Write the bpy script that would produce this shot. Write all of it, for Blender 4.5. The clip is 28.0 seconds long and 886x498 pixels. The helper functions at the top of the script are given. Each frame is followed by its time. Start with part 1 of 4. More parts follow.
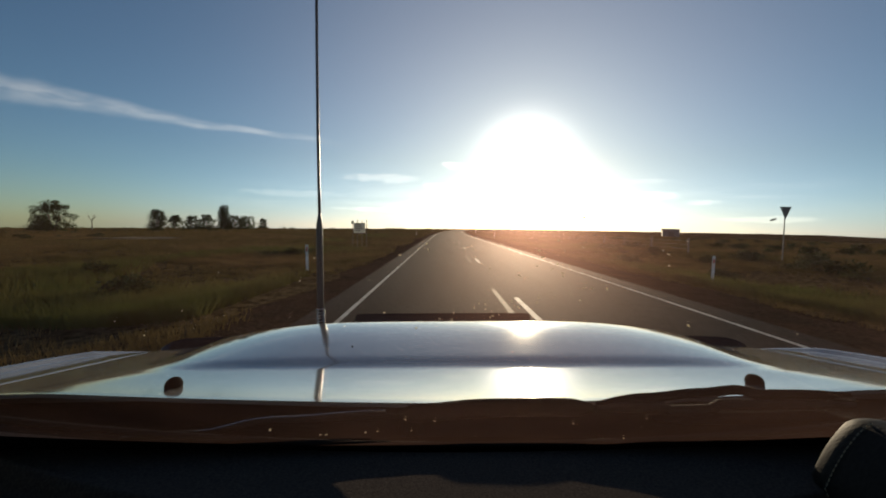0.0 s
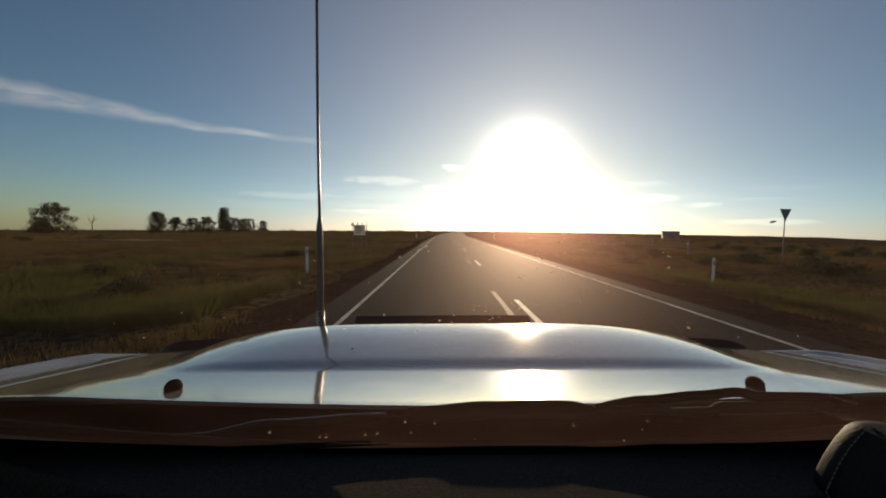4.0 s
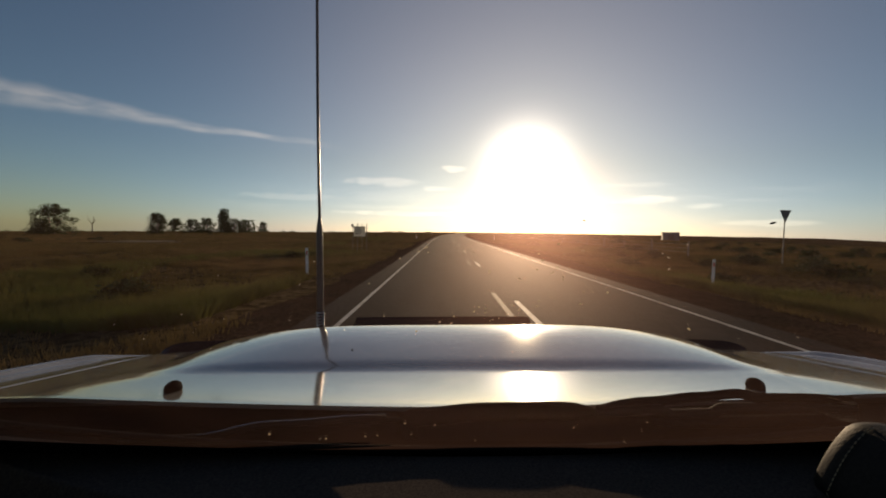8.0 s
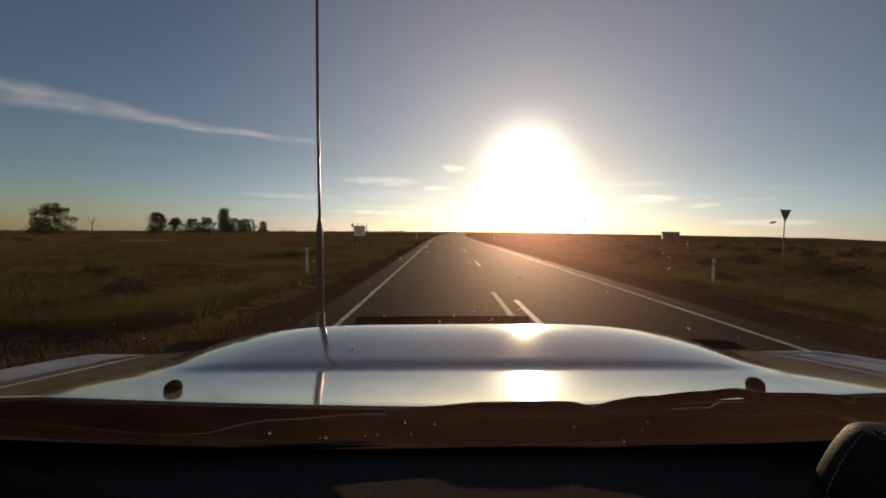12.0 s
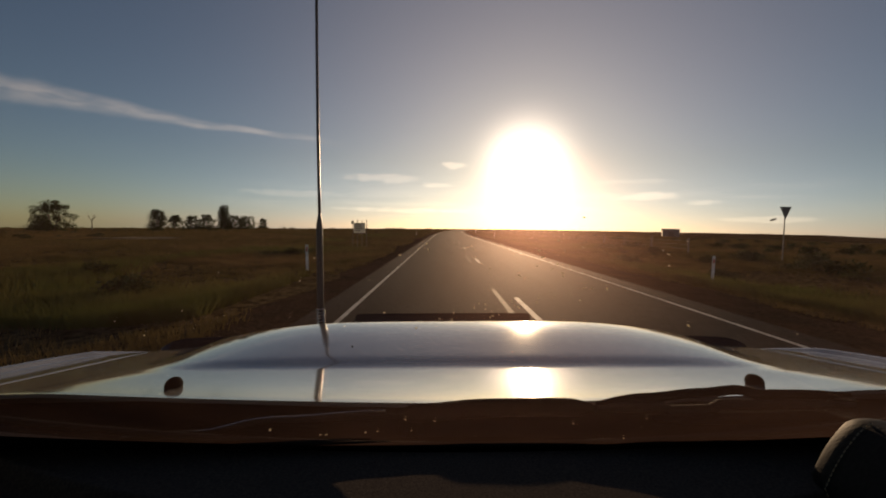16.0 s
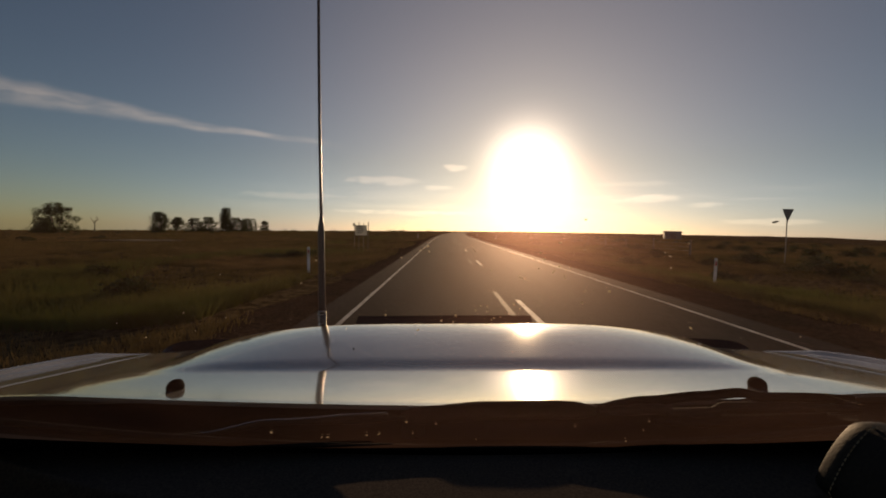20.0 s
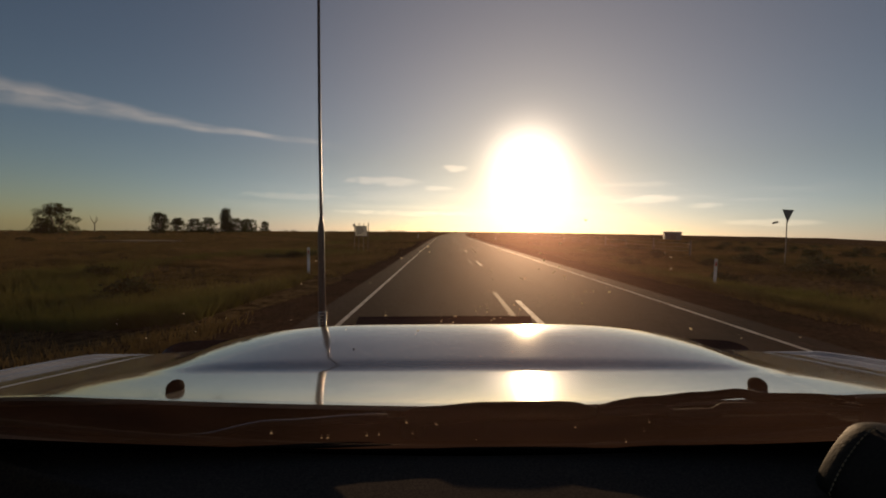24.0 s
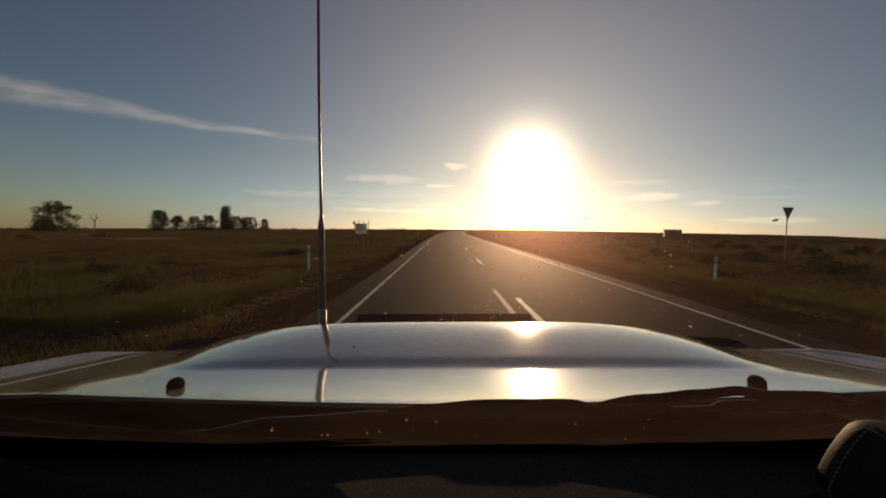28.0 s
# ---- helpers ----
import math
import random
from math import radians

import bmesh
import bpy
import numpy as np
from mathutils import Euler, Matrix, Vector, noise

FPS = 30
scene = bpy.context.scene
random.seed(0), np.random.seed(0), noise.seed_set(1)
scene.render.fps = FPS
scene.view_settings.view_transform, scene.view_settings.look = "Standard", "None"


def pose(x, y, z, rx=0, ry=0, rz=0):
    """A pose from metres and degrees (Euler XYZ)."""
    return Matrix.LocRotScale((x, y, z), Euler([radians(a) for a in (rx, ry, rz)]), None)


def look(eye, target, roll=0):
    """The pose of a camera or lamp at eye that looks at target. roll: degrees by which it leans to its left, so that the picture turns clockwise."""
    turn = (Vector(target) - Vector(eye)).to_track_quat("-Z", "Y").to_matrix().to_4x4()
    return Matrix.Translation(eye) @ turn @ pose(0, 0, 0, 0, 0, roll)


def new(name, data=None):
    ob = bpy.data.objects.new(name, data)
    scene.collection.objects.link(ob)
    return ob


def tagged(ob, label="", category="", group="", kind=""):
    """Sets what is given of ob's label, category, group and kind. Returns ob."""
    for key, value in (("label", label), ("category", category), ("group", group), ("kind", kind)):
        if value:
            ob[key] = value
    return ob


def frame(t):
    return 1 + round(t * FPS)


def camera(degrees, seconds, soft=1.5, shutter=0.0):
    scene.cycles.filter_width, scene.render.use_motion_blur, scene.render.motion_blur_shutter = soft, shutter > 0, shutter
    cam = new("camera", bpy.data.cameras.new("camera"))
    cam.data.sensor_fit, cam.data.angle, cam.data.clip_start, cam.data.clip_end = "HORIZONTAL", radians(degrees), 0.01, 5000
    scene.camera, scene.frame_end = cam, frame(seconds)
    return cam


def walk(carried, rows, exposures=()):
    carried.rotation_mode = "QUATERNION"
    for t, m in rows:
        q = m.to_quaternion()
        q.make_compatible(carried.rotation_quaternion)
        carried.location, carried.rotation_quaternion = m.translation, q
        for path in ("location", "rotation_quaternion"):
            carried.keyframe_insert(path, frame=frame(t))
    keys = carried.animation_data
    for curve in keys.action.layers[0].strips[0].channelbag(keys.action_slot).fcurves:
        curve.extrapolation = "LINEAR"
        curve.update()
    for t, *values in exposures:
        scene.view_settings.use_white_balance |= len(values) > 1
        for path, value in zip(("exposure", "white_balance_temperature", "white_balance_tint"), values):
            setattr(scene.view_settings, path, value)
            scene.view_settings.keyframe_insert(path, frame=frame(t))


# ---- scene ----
# A car stands on a straight outback road at sunset; the camera sits on its
# dashboard and shakes a little with the body.
EYE = 1.5            # height of the camera over the road
LENS = 91.9
TILT, LEAN = -2.57, -1.1

cam = camera(LENS, 28.0, soft=1.9)
SHAKE = ((0, -4), (0.5, 0), (1, 1), (1.5, -1), (2, -2), (2.5, -3), (3, -1), (3.5, 0), (5.5, -1), (6, 0), (6.5, -2),
         (7, 0), (7.5, 1), (8, 2), (8.5, -1), (9, 1), (9.5, 1), (10, 1), (10.5, -1), (11, 1), (11.5, 1), (12, 1),
         (12.5, 2), (14.5, -1), (15, 2), (15.5, -1), (16, -4), (16.5, 0), (17, -3), (17.5, -3), (18, 0), (18.5, -2),
         (19, 0), (19.5, 2), (20, 0), (20.5, 2), (21, 2), (21.5, -1), (23.5, -1), (24, 1), (24.5, 1), (25, 0),
         (25.5, 0), (26, -1), (26.5, 1), (27, -1), (27.5, 1), (28, -3))
PATH = []
for t, dip in SHAKE:
    turn = 0.0 if t < 18 else 0.2
    PATH.append((t, pose(0, 0, EYE, 90 + TILT + dip * 0.0756, LEAN, turn)))
walk(cam, PATH, ((0, 0.65, 7100, 9), (3, 0.57, 7500, 11), (5.5, 0.49, 7900, 14), (8, 0.38, 8200, 17), (12, 0.26, 8600, 20),
                 (16, 0.14, 9200, 23), (20, 0.09, 9700, 24), (28, 0.08, 9500, 20)))

# ---- sky and sun ----
SUN_AZ, SUN_EL = 10.8, 8.4      # degrees to the right of the road, and up
world = bpy.data.worlds.new("sky")
scene.world = world
world.use_nodes = True


def unit(az, el):
    a, e = radians(az), radians(el)
    return Vector((math.sin(a) * math.cos(e), math.cos(a) * math.cos(e), math.sin(e)))


def sky_nodes():
    nt = world.node_tree
    nd, ln = nt.nodes, nt.links
    nd.clear()
    out, bg, sky = nd.new("ShaderNodeOutputWorld"), nd.new("ShaderNodeBackground"), nd.new("ShaderNodeTexSky")
    sky.sky_type = "NISHITA"
    sky.sun_disc = False
    sky.sun_elevation, sky.sun_rotation = radians(SUN_EL), radians(SUN_AZ)
    sky.altitude, sky.air_density, sky.dust_density, sky.ozone_density = 100, 0.80, 0.36, 2.2
    bg.inputs["Strength"].default_value = 0.052
    co = nd.new("ShaderNodeTexCoord")

    def maths(op, a, b=None, c=None, clamp=False):
        m = nd.new("ShaderNodeMath")
        m.operation, m.use_clamp = op, clamp
        for k, v in enumerate((a, b, c)):
            if v is None:
                continue
            if isinstance(v, (int, float)):
                m.inputs[k].default_value = v
            else:
                ln.new(v, m.inputs[k])
        return m.outputs[0]

    def dot(v):
        m = nd.new("ShaderNodeVectorMath")
        m.operation = "DOT_PRODUCT"
        ln.new(co.outputs["Generated"], m.inputs[0])
        m.inputs[1].default_value = v
        return m.outputs["Value"]

    def ramp(x, a, b):
        m = nd.new("ShaderNodeMapRange")
        m.interpolation_type = "SMOOTHSTEP"
        ln.new(x, m.inputs[0])
        m.inputs[1].default_value, m.inputs[2].default_value = a, b
        return m.outputs[0]

    def cloud_noise(scale, detail, stretch):
        mp = nd.new("ShaderNodeMapping")
        mp.inputs["Scale"].default_value = stretch
        ln.new(co.outputs["Generated"], mp.inputs[0])
        n = nd.new("ShaderNodeTexNoise")
        n.inputs["Scale"].default_value, n.inputs["Detail"].default_value = scale, detail
        n.inputs["Roughness"].default_value = 0.6
        ln.new(mp.outputs[0], n.inputs["Vector"])
        return n.outputs["Fac"]

    # the long thin streak of high cloud, widening away from the sun
    a, b = unit(SUN_AZ - 58.8, 11.9), unit(SUN_AZ - 23.0, 10.1)
    across = a.cross(b).normalized()
    along = (b - a).normalized()
    mid = (a + b).normalized()
    bend = maths("MULTIPLY", maths("SUBTRACT", cloud_noise(5, 3, (1, 1, 1)), 0.5), 0.035)
    off = maths("ABSOLUTE", maths("ADD", dot(across), bend))
    run = dot(along)
    wide = maths("MULTIPLY_ADD", ramp(run, 0.15, -0.6), 0.034, 0.009)
    body = ramp(maths("DIVIDE", off, wide), 1.0, 0.1)
    body = maths("MULTIPLY", body, ramp(run, along.dot(b) + 0.02, along.dot(b) - 0.16))
    body = maths("MULTIPLY", body, ramp(dot(mid), 0.2, 0.5))
    streak = maths("MULTIPLY", body, maths("MULTIPLY_ADD", ramp(cloud_noise(11, 8, (1, 1, 4.5)), 0.33, 0.68), 0.75, 0.22))
    # thin layers low over the horizon, only on the sun's side of the sky
    height = dot((0, 0, 1))
    toward = ramp(dot(unit(SUN_AZ, 0)), 0.72, 0.97)
    low = maths("MULTIPLY", ramp(height, 0.02, 0.045), ramp(height, 0.12, 0.06))
    banks = maths("MULTIPLY", maths("MULTIPLY", low, toward), ramp(cloud_noise(4.2, 7, (1, 1, 13)), 0.46, 0.66))
    wisps = maths("MULTIPLY", ramp(height, 0.03, 0.1), maths("MULTIPLY", ramp(height, 0.42, 0.15), ramp(cloud_noise(1.7, 7, (1, 1, 5)), 0.55, 0.9)))
    # single small clouds: bearing, height, half width and half depth in degrees, and weight
    ragged = maths("MULTIPLY", maths("SUBTRACT", cloud_noise(26, 6, (1, 1, 3.2)), 0.5), 4.0)
    small = None
    for az, el, wide_az, deep, share in ((-9.7, 8.2, 1.9, 0.45, 1.0), (-18.8, 6.3, 5.5, 0.6, 0.6), (-12.0, 5.6, 2.0, 0.35, 0.7), (-29.8, 4.0, 6.0, 0.5, 0.3),
                                         (-15.8, 2.2, 9.0, 0.35, 0.7), (14.7, 4.2, 3.8, 0.55, 0.8), (20.2, 3.4, 1.8, 0.35, 0.6), (26.7, 1.5, 5.0, 0.38, 0.5), (13.2, 6.0, 5.0, 0.3, 0.3)):
        az += SUN_AZ
        u, v = unit(az + 90, 0), unit(az, el).cross(unit(az + 90, 0)) * -1
        a = maths("MULTIPLY", dot(u), 1 / radians(wide_az))
        b = maths("MULTIPLY", dot(v), 1 / radians(deep))
        r2 = maths("ADD", maths("MULTIPLY_ADD", a, a, maths("MULTIPLY", b, b)), ragged)
        one = maths("MULTIPLY", maths("MULTIPLY", ramp(r2, 1.1, 0.2), ramp(dot(unit(az, el)), 0.9, 0.95)), share)
        small = one if small is None else maths("MAXIMUM", small, one)
    banks = maths("ADD", maths("MULTIPLY", banks, 0.3), small)
    amount = maths("ADD", maths("MULTIPLY", streak, 0.6), maths("ADD", maths("MULTIPLY", banks, 0.9), maths("MULTIPLY", wisps, 0.08)), None, True)
    lit = nd.new("ShaderNodeMix")
    lit.data_type, lit.blend_type = "RGBA", "ADD"
    lit.inputs[7].default_value = (5.2, 4.6, 3.8, 1)
    ln.new(amount, lit.inputs[0])
    air = nd.new("ShaderNodeMix")
    air.data_type, air.blend_type = "RGBA", "MULTIPLY"
    air.inputs[0].default_value = 1.0
    air.inputs[7].default_value = (0.80, 0.98, 1.10, 1)      # clear dry air, a little bluer than the model's
    ln.new(sky.outputs[0], air.inputs[6])
    ln.new(air.outputs[2], lit.inputs[6])
    # bright glow close round the sun, lens bloom painted into the sky colour
    near = maths("POWER", maths("MAXIMUM", dot(unit(SUN_AZ, SUN_EL)), 0.0), 400.0)
    ring = nd.new("ShaderNodeMix")
    ring.data_type, ring.blend_type, ring.clamp_factor = "RGBA", "ADD", False
    ring.inputs[7].default_value = (36.0, 35.0, 33.5, 1)
    ln.new(near, ring.inputs[0])
    ln.new(lit.outputs[2], ring.inputs[6])
    # wide pale glow round the sun, glare and bloom added to the sky colour
    wide_glow = maths("POWER", maths("MAXIMUM", dot(unit(SUN_AZ, SUN_EL)), 0.0), 8.0)
    veil = nd.new("ShaderNodeMix")
    veil.data_type, veil.blend_type, veil.clamp_factor = "RGBA", "ADD", False
    veil.inputs[7].default_value = (2.8, 2.4, 2.35, 1)
    ln.new(wide_glow, veil.inputs[0])
    ln.new(ring.outputs[2], veil.inputs[6])
    # blue painted in low under the sun, so the yellow horizon glow turns white
    low_sky = maths("MULTIPLY", maths("MULTIPLY", ramp(height, 0.16, 0.0), ramp(dot(unit(SUN_AZ, 0)), 0.55, 1.0)), 1.0)
    whiten = nd.new("ShaderNodeMix")
    whiten.data_type, whiten.blend_type = "RGBA", "ADD"
    whiten.inputs[7].default_value = (0.2, 1.1, 4.2, 1)
    ln.new(low_sky, whiten.inputs[0])
    ln.new(veil.outputs[2], whiten.inputs[6])
    ln.new(whiten.outputs[2], bg.inputs["Color"])
    ln.new(bg.outputs[0], out.inputs["Surface"])


sky_nodes()
sun_data = bpy.data.lights.new("sun", "SUN")
sun_data.energy, sun_data.angle, sun_data.color = 3.2, radians(0.53), (1.0, 0.84, 0.62)
sun = new("sun", sun_data)
sun.matrix_world = look(unit(SUN_AZ, SUN_EL) * 100, (0, 0, 0))


# ---- materials ----
def material(name, base, rough=0.6, metal=0.0, coat=0.0, grain=0.0, scale=20.0, spread=0.25, bump=0.0, second=None, patch=2.0,
             spec=0.5, vary=0.0, stretch=(1, 1, 1)):
    """A surface with a base colour, a second colour in large patches, fine grain, bump and a change from piece to piece."""
    m = bpy.data.materials.new(name)
    m.use_nodes = True
    nd, ln = m.node_tree.nodes, m.node_tree.links
    p = nd["Principled BSDF"]
    p.inputs["Roughness"].default_value, p.inputs["Metallic"].default_value = rough, metal
    p.inputs["Coat Weight"].default_value, p.inputs["Coat Roughness"].default_value = coat, 0.03
    p.inputs["Specular IOR Level"].default_value = spec
    co = nd.new("ShaderNodeTexCoord")
    mp = nd.new("ShaderNodeMapping")
    mp.inputs["Scale"].default_value = stretch
    ln.new(co.outputs["Object"], mp.inputs[0])

    def noisy(s, d):
        n = nd.new("ShaderNodeTexNoise")
        n.inputs["Scale"].default_value, n.inputs["Detail"].default_value = s, d
        ln.new(mp.outputs[0], n.inputs["Vector"])
        return n.outputs["Fac"]

    def blend(kind, fac, a, b):
        x = nd.new("ShaderNodeMix")
        x.data_type, x.blend_type = "RGBA", kind
        for k, v in ((0, fac), (6, a), (7, b)):
            if isinstance(v, (int, float)):
                x.inputs[k].default_value = v
            elif isinstance(v, tuple):
                x.inputs[k].default_value = (*v, 1)
            else:
                ln.new(v, x.inputs[k])
        return x.outputs[2]

    def steps(x, a, b):
        r = nd.new("ShaderNodeMapRange")
        ln.new(x, r.inputs[0])
        r.inputs[1].default_value, r.inputs[2].default_value = a, b
        return r.outputs[0]

    col = base
    if second:
        col = blend("MIX", steps(noisy(patch, 6), 0.38, 0.62), base, second)
    if grain:
        fine = noisy(scale, 5)
        dark = blend("MIX", steps(fine, 0.5 - spread, 0.5 + spread), (1 - grain,) * 3, (1 + grain,) * 3)
        col = blend("MULTIPLY", 1.0, col, dark)
    if vary:
        info = nd.new("ShaderNodeObjectInfo")
        r = nd.new("ShaderNodeMapRange")
        ln.new(info.outputs["Random"], r.inputs[0])
        r.inputs[3].default_value, r.inputs[4].default_value = 1 - vary, 1 + vary
        v = nd.new("ShaderNodeCombineColor")
        for k in range(3):
            ln.new(r.outputs[0], v.inputs[k])
        col = blend("MULTIPLY", 1.0, col, v.outputs[0])
    if isinstance(col, tuple):
        p.inputs["Base Color"].default_value = (*col, 1)
    else:
        ln.new(col, p.inputs["Base Color"])
    if bump:
        b = nd.new("ShaderNodeBump")
        b.inputs["Strength"].default_value, b.inputs["Distance"].default_value = bump, 0.3 / scale
        ln.new(noisy(scale, 4), b.inputs["Height"])
        ln.new(b.outputs[0], p.inputs["Normal"])
    return m


M_PAINT = material("silver_paint", (0.43, 0.42, 0.395), 0.11, 0.66, 0.5, 0.05, 700, second=(0.40, 0.39, 0.365), patch=3)
M_BLACK = material("black_plastic", (0.006, 0.0056, 0.0055), 0.75, grain=0.3, scale=300, bump=0.15, spec=0.008)
M_GLOSS = material("dark_acrylic", (0.012, 0.011, 0.011), 0.12, grain=0.2, scale=60)
M_RUBBER = material("rubber", (0.01, 0.01, 0.01), 0.75, grain=0.3, scale=120, spec=0.06)
M_DASH = material("dash_vinyl", (0.07, 0.058, 0.05), 0.85, grain=0.35, scale=420, bump=0.35, spec=0.0)
M_LEATHER = material("grey_leather", (0.013, 0.0115, 0.010), 0.6, grain=0.35, scale=330, bump=0.4, spec=0.1)
M_THREAD = material("thread", (0.35, 0.3, 0.2), 0.8, grain=0.2, scale=300)
M_METAL = material("steel", (0.55, 0.54, 0.52), 0.22, 1.0, grain=0.1, scale=90)
M_WHIP = material("whip_fibreglass", (0.05, 0.046, 0.045), 0.35, grain=0.25, scale=90)
M_GRIT = material("dark_grit", (0.03, 0.025, 0.02), 0.8, grain=0.3, scale=900)
M_LINING = material("cabin_lining", (0.12, 0.115, 0.105), 0.9, grain=0.15, scale=150)
M_ASPHALT = material("asphalt", (0.042, 0.037, 0.035), 0.8, spec=0.006, grain=0.45, scale=34, bump=0.5, second=(0.03, 0.026, 0.024), patch=0.9, stretch=(1, 0.12, 1))
M_LINE = material("road_paint", (0.52, 0.51, 0.48), 0.7, spec=0.04, grain=0.35, scale=26, second=(0.33, 0.32, 0.30), patch=1.3)
M_WORN = material("worn_road_paint", (0.06, 0.056, 0.053), 0.7, spec=0.02, grain=0.5, scale=22, second=(0.055, 0.052, 0.05), patch=1.6)
M_GRAVEL = material("shoulder_gravel", (0.052, 0.035, 0.024), 1.0, spec=0.0, grain=0.55, scale=16, bump=0.7, second=(0.034, 0.026, 0.019), patch=0.9)
M_GROUND = material("paddock_soil", (0.082, 0.062, 0.031), 1.0, grain=0.6, scale=5.0, bump=0.5, second=(0.09, 0.056, 0.034), patch=0.045, spread=0.16, spec=0.0)
M_GRASS = material("grass_blades", (0.116, 0.090, 0.034), 0.9, spec=0.02, grain=0.45, scale=0.9, second=(0.18, 0.118, 0.055), patch=0.12)
M_VERGE = material("verge_blades", (0.108, 0.114, 0.034), 0.9, spec=0.02, grain=0.4, scale=1.1, second=(0.165, 0.13, 0.052), patch=0.2)
M_BUSH = material("saltbush_leaves", (0.07, 0.08, 0.035), 0.9, spec=0.02, grain=0.4, scale=3, second=(0.12, 0.085, 0.05), patch=0.4, vary=0.3)
M_LEAF = material("gum_leaves", (0.05, 0.06, 0.026), 0.8, spec=0.04, grain=0.4, scale=1.2, vary=0.2)
M_BARK = material("bark", (0.16, 0.12, 0.085), 0.9, grain=0.4, scale=6, bump=0.6, stretch=(1, 1, 0.3))
M_POST = material("post_white", (0.78, 0.77, 0.73), 0.5, grain=0.1, scale=12, second=(0.62, 0.58, 0.5), patch=3)
M_RED = material("red_reflector", (0.5, 0.03, 0.02), 0.25, grain=0.1, scale=50)
M_GALV = material("galvanised_steel", (0.42, 0.42, 0.42), 0.45, 0.8, grain=0.15, scale=20)
M_SIGN = material("sign_face", (0.72, 0.7, 0.62), 0.5, grain=0.08, scale=8)
M_TIMBER = material("grey_timber", (0.19, 0.16, 0.13), 0.85, grain=0.35, scale=14, bump=0.4, stretch=(1, 1, 0.2), vary=0.25)
M_TIN = material("weathered_tin", (0.2, 0.185, 0.17), 0.6, 0.15, grain=0.2, scale=1.5)
M_CLAY = material("bare_clay", (0.125, 0.095, 0.065), 1.0, spec=0.1, grain=0.25, scale=2.5, bump=0.2)


def let_light_through(m, share):
    """Adds light coming through thin leaves to a leaf material."""
    nd, ln = m.node_tree.nodes, m.node_tree.links
    p = nd["Principled BSDF"]
    t, mix = nd.new("ShaderNodeBsdfTranslucent"), nd.new("ShaderNodeMixShader")
    link = p.inputs["Base Color"].links[0]
    ln.new(link.from_socket, t.inputs[0])
    mix.inputs[0].default_value = share
    out = nd["Material Output"].inputs[0]
    ln.new(p.outputs[0], mix.inputs[1])
    ln.new(t.outputs[0], mix.inputs[2])
    ln.new(mix.outputs[0], out)


let_light_through(M_GRASS, 0.15)
let_light_through(M_VERGE, 0.15)
let_light_through(M_BUSH, 0.12)
let_light_through(M_SIGN, 0.3)
let_light_through(M_LEAF, 0.3)


def splat_material():
    """Pale dried insect, thin enough to let light through."""
    m = bpy.data.materials.new("insect_splat")
    m.use_nodes = True
    nd, ln = m.node_tree.nodes, m.node_tree.links
    nd.clear()
    out, mix = nd.new("ShaderNodeOutputMaterial"), nd.new("ShaderNodeMixShader")
    a, b = nd.new("ShaderNodeBsdfDiffuse"), nd.new("ShaderNodeBsdfTranslucent")
    a.inputs[0].default_value, b.inputs[0].default_value = (0.6, 0.55, 0.42, 1), (0.85, 0.8, 0.66, 1)
    mix.inputs[0].default_value = 0.65
    for p, q in ((a.outputs[0], mix.inputs[1]), (b.outputs[0], mix.inputs[2]), (mix.outputs[0], out.inputs[0])):
        ln.new(p, q)
    return m


M_INSECT = splat_material()


def glass_material():
    m = bpy.data.materials.new("windscreen_glass")
    m.use_nodes = True
    nd, ln = m.node_tree.nodes, m.node_tree.links
    nd.clear()
    out, mix = nd.new("ShaderNodeOutputMaterial"), nd.new("ShaderNodeMixShader")
    clear, gloss, fres = nd.new("ShaderNodeBsdfTransparent"), nd.new("ShaderNodeBsdfGlossy"), nd.new("ShaderNodeFresnel")
    clear.inputs[0].default_value = (0.97, 0.98, 0.97, 1)
    gloss.inputs["Roughness"].default_value = 0.0
    fres.inputs[0].default_value = 1.33
    # a thin film of road dust, tinted warm to lift the darks like veiling glare
    dust, film = nd.new("ShaderNodeBsdfTranslucent"), nd.new("ShaderNodeMixShader")
    dust.inputs[0].default_value = (0.9, 0.5, 0.38, 1)
    co, n, r = nd.new("ShaderNodeTexCoord"), nd.new("ShaderNodeTexNoise"), nd.new("ShaderNodeMapRange")
    n.inputs["Scale"].default_value, n.inputs["Detail"].default_value = 7.0, 6.0
    r.inputs[1].default_value, r.inputs[2].default_value, r.inputs[3].default_value, r.inputs[4].default_value = 0.35, 0.75, 0.002, 0.011
    # added reddish lobe spreading the sun's light forwards, in place of veiling lens glare
    glare_lobe, glare_mix = nd.new("ShaderNodeBsdfRefraction"), nd.new("ShaderNodeMixShader")
    glare_lobe.inputs["Color"].default_value = (1.0, 0.58, 0.50, 1)
    glare_lobe.inputs["Roughness"].default_value, glare_lobe.inputs["IOR"].default_value = 0.78, 1.16
    glare_mix.inputs[0].default_value = 0.0105
    for a, b in ((film.outputs[0], glare_mix.inputs[1]), (glare_lobe.outputs[0], glare_mix.inputs[2])):
        ln.new(a, b)
    for a, b in ((fres.outputs[0], mix.inputs[0]), (clear.outputs[0], mix.inputs[1]), (gloss.outputs[0], mix.inputs[2]), (mix.outputs[0], film.inputs[1]),
                 (dust.outputs[0], film.inputs[2]), (co.outputs["Object"], n.inputs["Vector"]), (n.outputs["Fac"], r.inputs[0]), (r.outputs[0], film.inputs[0]),
                 (glare_mix.outputs[0], out.inputs[0])):
        ln.new(a, b)
    return m


M_GLASS = glass_material()


